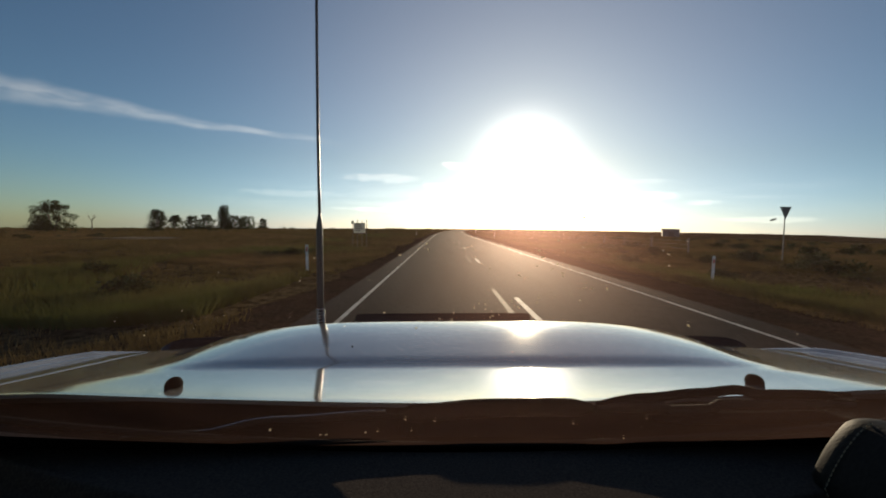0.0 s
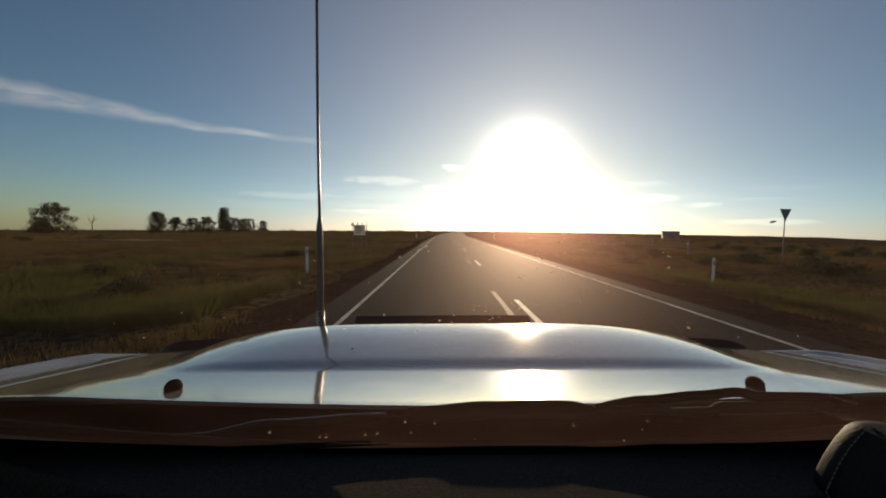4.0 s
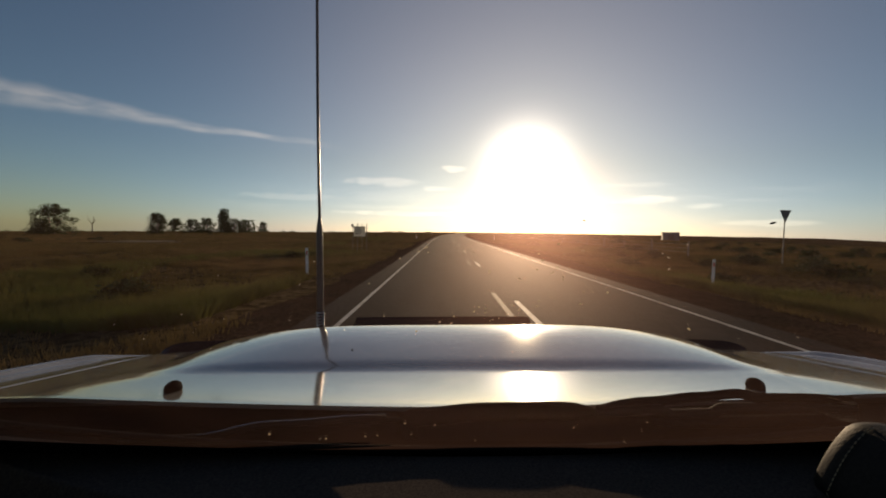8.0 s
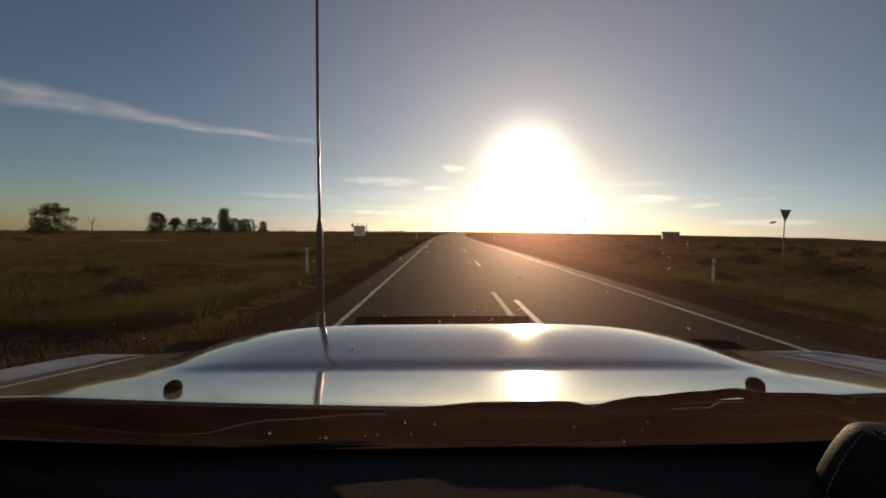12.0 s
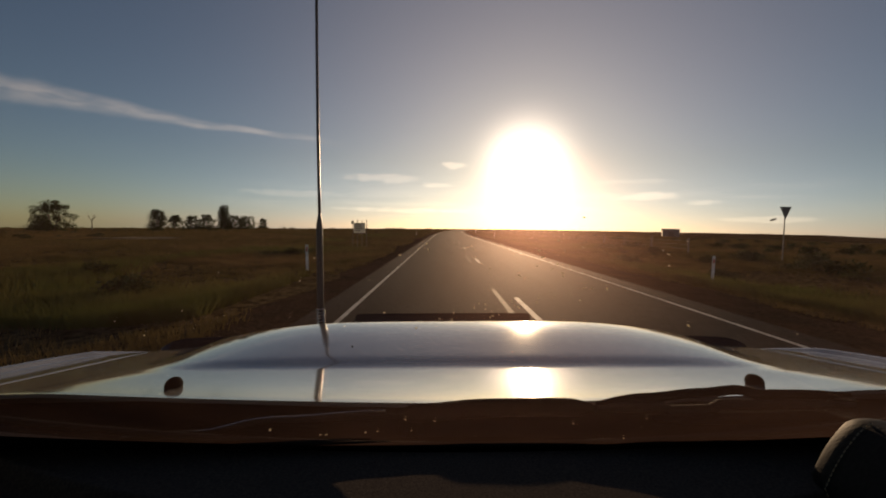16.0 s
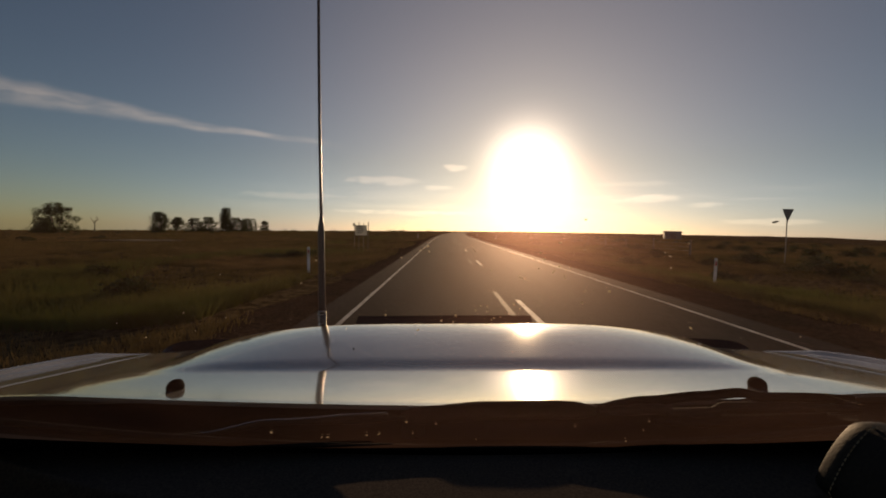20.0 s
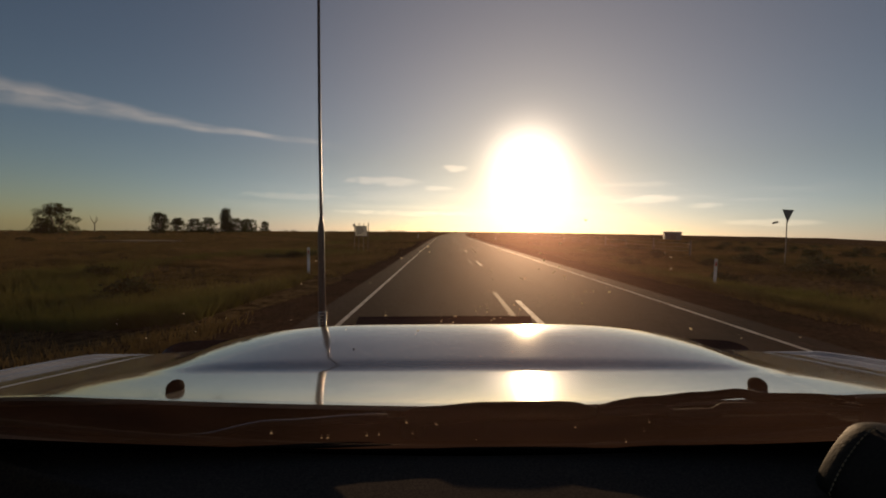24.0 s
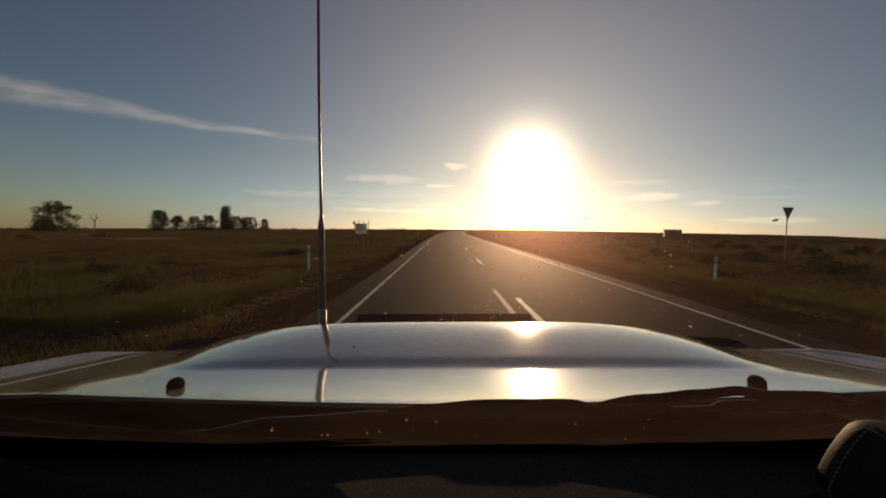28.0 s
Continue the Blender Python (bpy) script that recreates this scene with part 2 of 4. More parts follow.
# ---- mesh helpers ----
def part(name, bm, mat, parent=None, label="", smooth=False):
    me = bpy.data.meshes.new(name)
    bm.to_mesh(me)
    bm.free()
    me.materials.append(mat)
    if smooth:
        me.polygons.foreach_set("use_smooth", [True] * len(me.polygons))
    ob = new(name, me)
    ob.parent = parent
    if label:
        ob["label"] = label
    return ob


def empty(name, m, **tags):
    ob = new(name)
    ob.empty_display_size = 0.1
    ob.matrix_world = m
    return tagged(ob, **tags)


def box(bm, x0, x1, y0, y1, z0, z1, bevel=0.0):
    r = bmesh.ops.create_cube(bm, size=1.0)["verts"]
    for v in r:
        v.co = Vector(((x0 + x1) / 2 + v.co.x * (x1 - x0), (y0 + y1) / 2 + v.co.y * (y1 - y0), (z0 + z1) / 2 + v.co.z * (z1 - z0)))
    if bevel:
        es = list({e for v in r for e in v.link_edges})
        bmesh.ops.bevel(bm, geom=es, offset=bevel, segments=2, affect="EDGES", profile=0.6)
    return bm


def tube(bm, pts, radii, sides=8, cap=True):
    """A round bar along points, with a radius at each."""
    pts = [Vector(p) for p in pts]
    rings = []
    for k, p in enumerate(pts):
        d = (pts[min(k + 1, len(pts) - 1)] - pts[max(k - 1, 0)]).normalized()
        u = d.cross(Vector((0.31, 0.95, 0.07))).normalized()
        if u.length < 0.1:
            u = d.cross(Vector((1, 0, 0))).normalized()
        w = d.cross(u)
        r = radii[k] if isinstance(radii, (list, tuple)) else radii
        rings.append([bm.verts.new(p + (u * math.cos(q) + w * math.sin(q)) * r) for q in [2 * math.pi * s / sides for s in range(sides)]])
    for a, b in zip(rings, rings[1:]):
        for s in range(sides):
            bm.faces.new((a[s], a[(s + 1) % sides], b[(s + 1) % sides], b[s]))
    if cap:
        bm.faces.new(rings[0])
        bm.faces.new(rings[-1][::-1])
    bmesh.ops.recalc_face_normals(bm, faces=bm.faces)
    return bm


def sheet(bm, xs, ys, fz, thick=0.0):
    """A grid sheet z = fz(x, y); with thick, a slab that goes down by it."""
    top = [[bm.verts.new((x, y, fz(x, y))) for x in xs] for y in ys]
    for j in range(len(ys) - 1):
        for i in range(len(xs) - 1):
            bm.faces.new((top[j][i], top[j][i + 1], top[j + 1][i + 1], top[j + 1][i]))
    if thick:
        ring = top[0][:] + [r[-1] for r in top[1:]] + top[-1][-2::-1] + [r[0] for r in top[-2:0:-1]]
        low = [bm.verts.new(v.co - Vector((0, 0, thick))) for v in ring]
        for k in range(len(ring)):
            j = (k + 1) % len(ring)
            bm.faces.new((ring[j], ring[k], low[k], low[j]))
    return bm


def spaced(a, b, n):
    return [a + (b - a) * k / (n - 1) for k in range(n)]


def ease(x, a, b):
    t = min(1.0, max(0.0, (x - a) / (b - a)))
    return t * t * (3 - 2 * t)


# ---- ground and road ----
BEND = 1 / 5200.0


def road_x(y):
    """The road runs straight, then swings gently to the right far ahead."""
    return max(0.0, y - 50) ** 2 * BEND


LEFT_LINE, MID_LINE, RIGHT_LINE = -1.62, 1.62, 4.85
SEAL = (-2.25, 5.5)


def ground_z(x, y):
    s = x - road_x(y)
    d = max(SEAL[0] - s, s - SEAL[1], 0.0)
    far = ease(d, 6, 60)
    swell = 0.25 * math.sin(x * 0.021 + 1.3) * math.sin(y * 0.017 + 0.4) + 0.10 * math.sin(x * 0.09 + y * 0.05)
    ditch = -0.28 * ease(d, 0.8, 4.5) + 0.16 * ease(d, 6, 14)
    fall = 0.016 * (math.hypot(max(0.0, abs(s) - 12), 25) - 25)      # the road runs along a very gentle rise
    return -0.035 - fall + ditch + swell * far + 0.05 * noise.noise((x * 0.5, y * 0.5, 0)) * ease(d, 0.5, 3)


def build_ground():
    bm = bmesh.new()
    xs = sorted({*spaced(-40, 40, 81), *[s * 40 * 1.16 ** k for k in range(1, 32) for s in (-1, 1)]})
    ys = sorted({*spaced(-20, 90, 90), *[90 * 1.13 ** k for k in range(1, 33)], *[-20 - 12 * 1.22 ** k for k in range(1, 29)]})
    sheet(bm, xs, ys, ground_z)
    tagged(part("ground", bm, M_GROUND, smooth=True), "flat olive and brown grassy plain reaching the horizon", "ground", kind="structure")


build_ground()


def strip(bm, s0, s1, y0, y1, step, z, thick=0.0):
    n = max(2, int((y1 - y0) / step) + 1)
    rows = []
    for y in spaced(y0, y1, n):
        rows.append([bm.verts.new((road_x(y) + s, y, z)) for s in (s0, s1)])
    for a, b in zip(rows, rows[1:]):
        bm.faces.new((a[0], a[1], b[1], b[0]))
    if thick:
        for k, flip in ((0, False), (1, True)):
            low = [bm.verts.new(r[k].co - Vector((0.05 * (1 - 2 * k), 0, thick))) for r in rows]
            for i in range(len(rows) - 1):
                q = (rows[i][k], rows[i + 1][k], low[i + 1], low[i])
                bm.faces.new(q[::-1] if flip else q)
    return bm


road = tagged(part("road", strip(bmesh.new(), *SEAL, -60, 1500, 6, 0.0, 0.12), M_ASPHALT), "dark grey two-lane sealed country road", "road", kind="structure")


def shoulder(name, s0, s1):
    bm = bmesh.new()
    ys = spaced(-30, 260, 240)
    cols = spaced(0, 1, 7)
    rows = []
    for y in ys:
        ragged = 0.5 * noise.noise((s1 * 3.1, y * 0.35, 2.0)) + 0.25 * noise.noise((s1, y * 1.3, 7.0))
        rows.append([])
        for c in cols:
            s = s0 + (s1 + ragged - s0) * c
            x = road_x(y) + s
            rows[-1].append(bm.verts.new((x, y, max(ground_z(x, y) + 0.012, -0.05 - c * 0.5) + 0.015 * noise.noise((x * 3, y * 3, 1)))))
    for a, b in zip(rows, rows[1:]):
        for k in range(len(cols) - 1):
            bm.faces.new((a[k], a[k + 1], b[k + 1], b[k]))
    bmesh.ops.recalc_face_normals(bm, faces=bm.faces)
    tagged(part(name, bm, M_GRAVEL, smooth=True), "brown gravel road shoulder with ragged edge", "shoulder", kind="structure")


shoulder("shoulder_left", SEAL[0], SEAL[0] - 1.1)
shoulder("shoulder_right", SEAL[1], SEAL[1] + 2.3)

part("edge_line", strip(bmesh.new(), LEFT_LINE - 0.04, LEFT_LINE + 0.04, -40, 1400, 5, 0.004), M_LINE, road, "worn white painted edge line")
part("edge_line", strip(bmesh.new(), RIGHT_LINE - 0.045, RIGHT_LINE + 0.045, -40, 1400, 5, 0.004), M_LINE, road, "worn white painted edge line")
for k in range(40):
    y = 6.3 + 12 * k
    part("centre_dash", strip(bmesh.new(), MID_LINE - 0.055, MID_LINE + 0.055, y, y + 3.0, 1, 0.004), M_LINE, road)
    if k < 16:
        part("old_dash", strip(bmesh.new(), MID_LINE - 0.42, MID_LINE - 0.31, y + 0.5, y + 4.2, 1, 0.004), M_WORN, road, "faded older centre dash")


# ---- the car ----
car = empty("car", pose(0.0662, 0, 0, 0, -1.4, 0), label="silver four-wheel-drive car on the road, seen from its dashboard", category="car")


def hood_z(x, y):
    """Height of the bonnet over the road: falling to the front, with a raised centre that starts at a crease."""
    centre = -0.239 - 0.06 * (y - 0.58) - 0.115 * max(0.0, y - 0.8) + 0.28 * min(0.0, y - 0.765) ** 2
    outer = -0.2405 - 0.138 * (y - 0.658) - 0.0594 * (abs(x) - 0.607)
    d = centre - outer                                  # the two planes meet in a soft crease
    base = EYE + centre - (d + math.sqrt(d * d + 0.0018 ** 2)) / 2 - 0.010 * x * x
    base -= 0.16 * max(0.0, y - 1.12)
    t = min(1.0, max(0.0, (y - 0.765) / 0.32))
    rise = 0.064 * (0.5 * t + 0.5 * math.sin(math.pi / 2 * t)) - 0.05 * max(0.0, y - 1.085)
    half = 0.53 + 0.26 * max(0.0, y - 0.765)
    u = min(1.0, max(0.0, (abs(x) - 0.18) / (half + 0.07 - 0.18)))
    side = (1 - u ** 2.6) * (1 - ease(u, 0.8, 1.0) * 0.35)
    return base + rise * side


def rear_edge(x):
    return 0.533 + 0.088 * (abs(x) / 0.62) ** 1.5


def build_bonnet():
    bm = bmesh.new()
    xs = spaced(-0.80, 0.80, 97)
    top = []
    steps = [0, 0.004, 0.009, 0.014, 0.019] + spaced(0.03, 1, 56)
    for v in steps:
        row = []
        for x in xs:
            y = rear_edge(x) + v * (1.33 - 0.13 * abs(x / 0.8) ** 3 - rear_edge(x))
            z = hood_z(x, y) - 0.0004 * max(0.0, 1 - v * 60) - 0.05 * max(0.0, (v - 0.94) / 0.06) ** 2
            row.append(bm.verts.new((x, y, z)))
        top.append(row)
    for j in range(60):
        for i in range(96):
            bm.faces.new((top[j][i], top[j][i + 1], top[j + 1][i + 1], top[j + 1][i]))
    ring = top[0][:] + [r[-1] for r in top[1:]] + top[-1][-2::-1] + [r[0] for r in top[-2:0:-1]]
    rim = [bm.verts.new(v.co) for v in ring]
    low = [bm.verts.new(v.co - Vector((0, 0, 0.006))) for v in ring]
    for k in range(len(ring)):
        j = (k + 1) % len(ring)
        bm.faces.new((rim[j], rim[k], low[k], low[j]))
    return bm


bonnet = part("bonnet", build_bonnet(), M_PAINT, car, "silver painted bonnet with a raised centre", smooth=True)


def build_fender(side):
    bm = bmesh.new()
    rows = []
    for y in spaced(0.45, 1.30, 30):
        inner = 0.806
        z0 = hood_z(inner, max(y, 0.5)) + 0.001
        prof = ((inner, -0.04), (inner, -0.006), (inner, -0.003), (0.8068, -0.0006), (0.808, 0.0), (0.811, -0.0002), (0.87, -0.0048), (0.951, -0.0110), (0.957, -0.0113), (0.960, -0.0109),
                (0.963, -0.0092), (0.969, -0.0045), (0.975, 0.0), (0.980, -0.0005), (0.985, -0.006), (0.988, -0.02), (0.988, -0.25), (0.96, -0.62))
        lead = max(0.0, (y - 1.0) / 0.30) ** 2
        rows.append([bm.verts.new((side * (a - 0.10 * lead), y, max(z0 + dz, 0.5) if dz > -0.5 else 0.62)) for a, dz in prof])
    for a, b in zip(rows, rows[1:]):
        for k in range(len(a) - 1):
            bm.faces.new((a[k], a[k + 1], b[k + 1], b[k]))
    bmesh.ops.recalc_face_normals(bm, faces=bm.faces)
    return bm


for side in (-1, 1):
    part("fender", build_fender(side), M_PAINT, car, "silver painted front wing", smooth=True)


def build_deflector():
    """Smoked strip along the bonnet's front, standing up in the middle and at both ends."""
    bm = bmesh.new()
    rows = []
    for a in spaced(-0.84, 0.9, 107):
        x, wing, a = a - 0.037, (0.575, 0.815) if a < 0 else (0.662, 0.868), abs(a)                # it sits a little towards the passenger's side
        y = 1.32 - 0.13 * (a / 0.8) ** 3
        foot = hood_z(x, y) - 0.03
        mid = 1 - ease(a, 0.275, 0.285)
        end = max(0.0, 1 - ((2 * a - wing[0] - wing[1]) / (wing[1] - wing[0])) ** 4) ** 0.6     # an arched wing at each end
        high = EYE - 0.315 + 0.046 * mid if a < 0.5 else foot + (EYE - (0.325 if x < 0 else 0.326) + 0.06 * (a - 0.62) - foot) * end
        rows.append([bm.verts.new(c) for c in ((x, y, foot), (x, y + 0.015, high - 0.006), (x, y + 0.022, high), (x, y + 0.030, high - 0.004), (x, y + 0.02, foot))])
    for a, b in zip(rows, rows[1:]):
        for k in range(4):
            bm.faces.new((a[k], a[k + 1], b[k + 1], b[k]))
    bmesh.ops.recalc_face_normals(bm, faces=bm.faces)
    return bm


part("bonnet_protector", build_deflector(), M_GLOSS, car, "smoked dark acrylic bonnet protector")


def build_nozzle():
    bm = bmesh.new()
    bmesh.ops.create_uvsphere(bm, u_segments=20, v_segments=12, radius=1.0)
    for v in bm.verts:
        v.co.z = max(v.co.z, -0.35)
        v.co = Vector((v.co.x * 0.0118 * (1 - 0.15 * v.co.z), v.co.y * 0.015, (v.co.z if v.co.z < 0.6 else 0.6 + 0.75 * (v.co.z - 0.6)) * 0.0118 + 0.0045))
    return bm


for x in (-0.443, 0.446):
    y = 0.645
    n = part("washer_nozzle", build_nozzle(), M_BLACK, car, "black plastic washer nozzle", smooth=True)
    n.location = (x, y, hood_z(x, y))
    part("collar", tube(bmesh.new(), [(0, 0, -0.006), (0, 0, 0.002)], [0.0128, 0.0118], 18), M_RUBBER, n)

bm = bmesh.new()
bmesh.ops.create_uvsphere(bm, u_segments=8, v_segments=6, radius=0.0018)
n = part("paint_chip", bm, M_GRIT, car, "dark stone chip in the paint")
n.location = (-0.215, 0.86, hood_z(-0.215, 0.86) + 0.0006)

# cowl, wipers, windscreen
def cowl_z(x, y):
    return EYE - 0.262 + 0.055 * (0.58 - y) - 0.01 * x * x


part("cowl_panel", sheet(bmesh.new(), spaced(-0.85, 0.85, 41), spaced(0.41, 0.66, 14), cowl_z, 0.03), M_BLACK, car, "black plastic cowl below the windscreen", smooth=True)


def bar(name, xs, zs, y, radius, mat, parent, label="", squash=1.0):
    """A wiper's bar; near brings it back from the bonnet's edge to the foot of the glass."""
    bm = bmesh.new()
    near = 0.955
    xs, zs, y, radius = [x * near for x in xs], [z * near * 1.014 for z in zs], y * near, radius * near
    pts = []
    for k in range(len(xs) - 1):
        for t in spaced(0, 1, 7)[:-1]:
            e = t * t * (3 - 2 * t)
            pts.append((xs[k] + (xs[k + 1] - xs[k]) * t, y, EYE + zs[k] + (zs[k + 1] - zs[k]) * e))
    pts.append((xs[-1], y, EYE + zs[-1]))
    tube(bm, pts, [radius * min(1.0, 0.45 + k / 4, 0.45 + (len(pts) - 1 - k) / 4) for k in range(len(pts))], 8)
    return part(name, bm, mat, parent, label, smooth=True)


# the wipers lie along the rear edge of the bonnet
arm = bar("wiper_arm", (0.17, 0.235, 0.305, 0.355, 0.385, 0.505), (-0.229, -0.2215, -0.2155, -0.2115, -0.2175, -0.219), 0.555, 0.0066, M_BLACK, car, "matt black wiper arm")
bar("wiper_blade", (0.17, 0.25, 0.266, 0.315, 0.332, 0.505), (-0.2325, -0.2295, -0.2355, -0.2345, -0.2275, -0.2295), 0.548, 0.0068, M_RUBBER, arm, "black rubber wiper blade")
bar("blade_spine", (0.24, 0.36, 0.50), (-0.2445, -0.2445, -0.242), 0.545, 0.008, M_BLACK, arm)
part("pivot_cap", tube(bmesh.new(), [(0.482, 0.54, EYE - 0.262), (0.482, 0.54, EYE - 0.219)], [0.02, 0.013], 14), M_BLACK, arm)
arm = bar("wiper_arm", (-0.09, -0.05, 0.02, 0.10, 0.168), (-0.2445, -0.241, -0.236, -0.235, -0.2365), 0.56, 0.0125, M_BLACK, car, "matt black wiper arm")
bar("wiper_blade", (-0.42, -0.32, -0.237, -0.10), (-0.246, -0.240, -0.2245, -0.2165), 0.502, 0.004, M_RUBBER, arm, "black rubber wiper blade")
bar("blade_edge", (-0.33, -0.237, -0.10), (-0.2365, -0.2205, -0.2125), 0.500, 0.0007, M_METAL, arm, "thin bright steel strip")
bar("blade_spine", (-0.237, -0.16, -0.08), (-0.2245, -0.2265, -0.2225), 0.508, 0.004, M_BLACK, arm)
part("pivot_cap", tube(bmesh.new(), [(-0.072, 0.54, EYE - 0.272), (-0.072, 0.54, EYE - 0.236)], [0.02, 0.013], 14), M_BLACK, arm)

SLOPE = math.tan(radians(42))


def screen_y(z, x):
    """The windscreen leans back towards the roof and curves round at the sides."""
    return 0.45 - (z - (EYE - 0.232)) / SLOPE - 0.09 * x * x


def build_screen():
    bm = bmesh.new()
    rows = []
    for z in spaced(EYE - 0.232, EYE + 0.36, 14):
        rows.append([bm.verts.new((x, screen_y(z, x), z)) for x in spaced(-0.76, 0.76, 25)])
    for a, b in zip(rows, rows[1:]):
        for k in range(len(a) - 1):
            bm.faces.new((a[k], a[k + 1], b[k + 1], b[k]))
    return bm


screen = part("windscreen", build_screen(), M_GLASS, car, "clear windscreen with dust and insect marks", smooth=True)
screen.visible_shadow = False
bm = bmesh.new()
tube(bm, [(x, screen_y(EYE - 0.232, x) + 0.07 * x * x + 0.006, EYE - 0.236 + 0.13 * x * x) for x in spaced(-0.72, 0.72, 25)], 0.004, 6)
part("screen_seal", bm, M_RUBBER, car, "black rubber windscreen seal", smooth=True)

# black ceramic border along the foot of the glass
bm = bmesh.new()
rows = []
for drop in (0.05, 0.03, 0.012, 0.0):
    rows.append([bm.verts.new((x, screen_y(EYE - 0.232 + 0.263 * x * x - drop, x) - 0.004, EYE - 0.232 + 0.263 * x * x - drop)) for x in spaced(-0.74, 0.74, 31)])
for a, b in zip(rows, rows[1:]):
    for k in range(len(a) - 1):
        bm.faces.new((a[k], a[k + 1], b[k + 1], b[k]))
part("frit_band", bm, M_BLACK, screen, "black ceramic border on the glass", smooth=True)

# dashboard: a padded shelf whose near edge bows away from the camera at the sides, then a lower ledge with the vent
def dash_lip(x):
    return 0.332 + 0.29 * x * x


def dash_z(x, y):
    return EYE - 0.238 + 0.135 * x * x - 0.022 * ease(y, dash_lip(x), dash_lip(x) - 0.010)


def build_dash():
    bm = bmesh.new()
    xs = spaced(-0.75, 0.75, 91)
    far = [-0.36, -0.28, -0.2, -0.13, -0.08, -0.05, -0.03, -0.02] + spaced(-0.013, 0.004, 10) + [0.01, 0.02, 0.03, 0.04, 0.055, 0.07, 0.085, 0.1, 0.115]
    rows = [[bm.verts.new((x, min(dash_lip(x) + d, 0.445 - 0.06 * x * x), dash_z(x, dash_lip(x) + d))) for x in xs] for d in far]
    for a, b in zip(rows, rows[1:]):
        for k in range(len(xs) - 1):
            bm.faces.new((a[k], a[k + 1], b[k + 1], b[k]))
    return bm


part("dashboard", build_dash(), M_DASH, car, "dark grained vinyl dashboard top", smooth=True)
vent = part("demister_vent", box(bmesh.new(), -0.47, -0.235, 0.285, 0.335, dash_z(-0.35, 0.3) - 0.006, dash_z(-0.35, 0.3) + 0.001, 0.002), M_BLACK, car, "black slotted demister vent")
for k in range(10):
    x = -0.46 + k * 0.024
    bm = box(bmesh.new(), -0.0016, 0.0016, -0.022, 0.022, -0.002, 0.0022, 0.0004)
    bmesh.ops.rotate(bm, verts=bm.verts, matrix=Matrix.Rotation(radians(-28), 3, "Z"))
    n = part("vent_slat", bm, M_DASH, vent)
    n.location = (x, 0.31, dash_z(-0.35, 0.3) + 0.003)


def hood_point(y, q):
    """A point of the instrument hood's skin at y, q from its foot on the passenger's side (0) over the top."""
    grow = min(1.0, (0.372 - y) / 0.012) ** 0.5
    wide, high = 0.184 + 0.004 * grow, 0.098 + 0.005 * grow
    c, s = math.cos(q), math.sin(q)
    lift = high * abs(s) ** 0.72
    x = wide * abs(c) ** 0.3 - 0.8 * max(0.0, 0.024 - lift)
    along = 0.474 - math.copysign(x, c) + 0.3 * lift
    return Vector((along, y, EYE - 0.246 + lift - 0.6 * max(0.0, along - 0.327) * min(1.0, lift / 0.06)))


def build_binnacle():
    """Rounded hood over the instruments."""
    bm = bmesh.new()
    rows = []
    for k in range(30):
        y = 0.372 - 0.272 * (k / 29) ** 1.8
        rows.append([bm.verts.new(hood_point(y, q)) for q in spaced(0, math.pi, 41)])
    for a, b in zip(rows, rows[1:]):
        for k in range(len(a) - 1):
            bm.faces.new((a[k], a[k + 1], b[k + 1], b[k]))
    bm.faces.new(rows[0])
    bmesh.ops.recalc_face_normals(bm, faces=bm.faces)
    return bm


hood = part("instrument_hood", build_binnacle(), M_LEATHER, car, "stitched grey leather instrument hood", smooth=True)


def build_stitching():
    """Short stitches along the hood's front seam."""
    bm = bmesh.new()
    pts = [hood_point(0.352, q) + Vector((-0.0006, 0.0004, 0.0004)) for q in spaced(0.02, 0.8, 140)]
    run, on = 0.0, 0.0
    for a, b in zip(pts, pts[1:]):
        run += (b - a).length
        if run - on > 0.0042:
            d = (b - a).normalized() * 0.0015
            tube(bm, [a - d, a + d], 0.0005, 5)
            on = run
    return bm


part("stitching", build_stitching(), M_THREAD, hood, "pale thread seam")

# the rest of the body, which closes the cabin round the camera
def build_side(side):
    """Door panels below the windows, with a waist line and rounded sill."""
    bm = bmesh.new()
    rows = []
    prof = ((0.90, EYE - 0.235), (0.935, EYE - 0.25), (0.95, EYE - 0.32), (0.955, EYE - 0.62), (0.935, EYE - 0.95), (0.88, 0.46), (0.84, 0.46))
    for y in spaced(-2.62, 0.46, 24):
        rows.append([bm.verts.new((side * a, y, z)) for a, z in prof])
    for a, b in zip(rows, rows[1:]):
        for k in range(len(a) - 1):
            bm.faces.new((a[k], a[k + 1], b[k + 1], b[k]))
    bmesh.ops.recalc_face_normals(bm, faces=bm.faces)
    return bm


def build_side_glass(side, y0, y1):
    bm = bmesh.new()
    vs = [bm.verts.new(c) for c in ((side * 0.91, y1, EYE - 0.235), (side * 0.91, y0, EYE - 0.235), (side * 0.735, y0 - 0.02, EYE + 0.36), (side * 0.735, min(y1, -0.2), EYE + 0.36))]
    bm.faces.new(vs)
    return bm


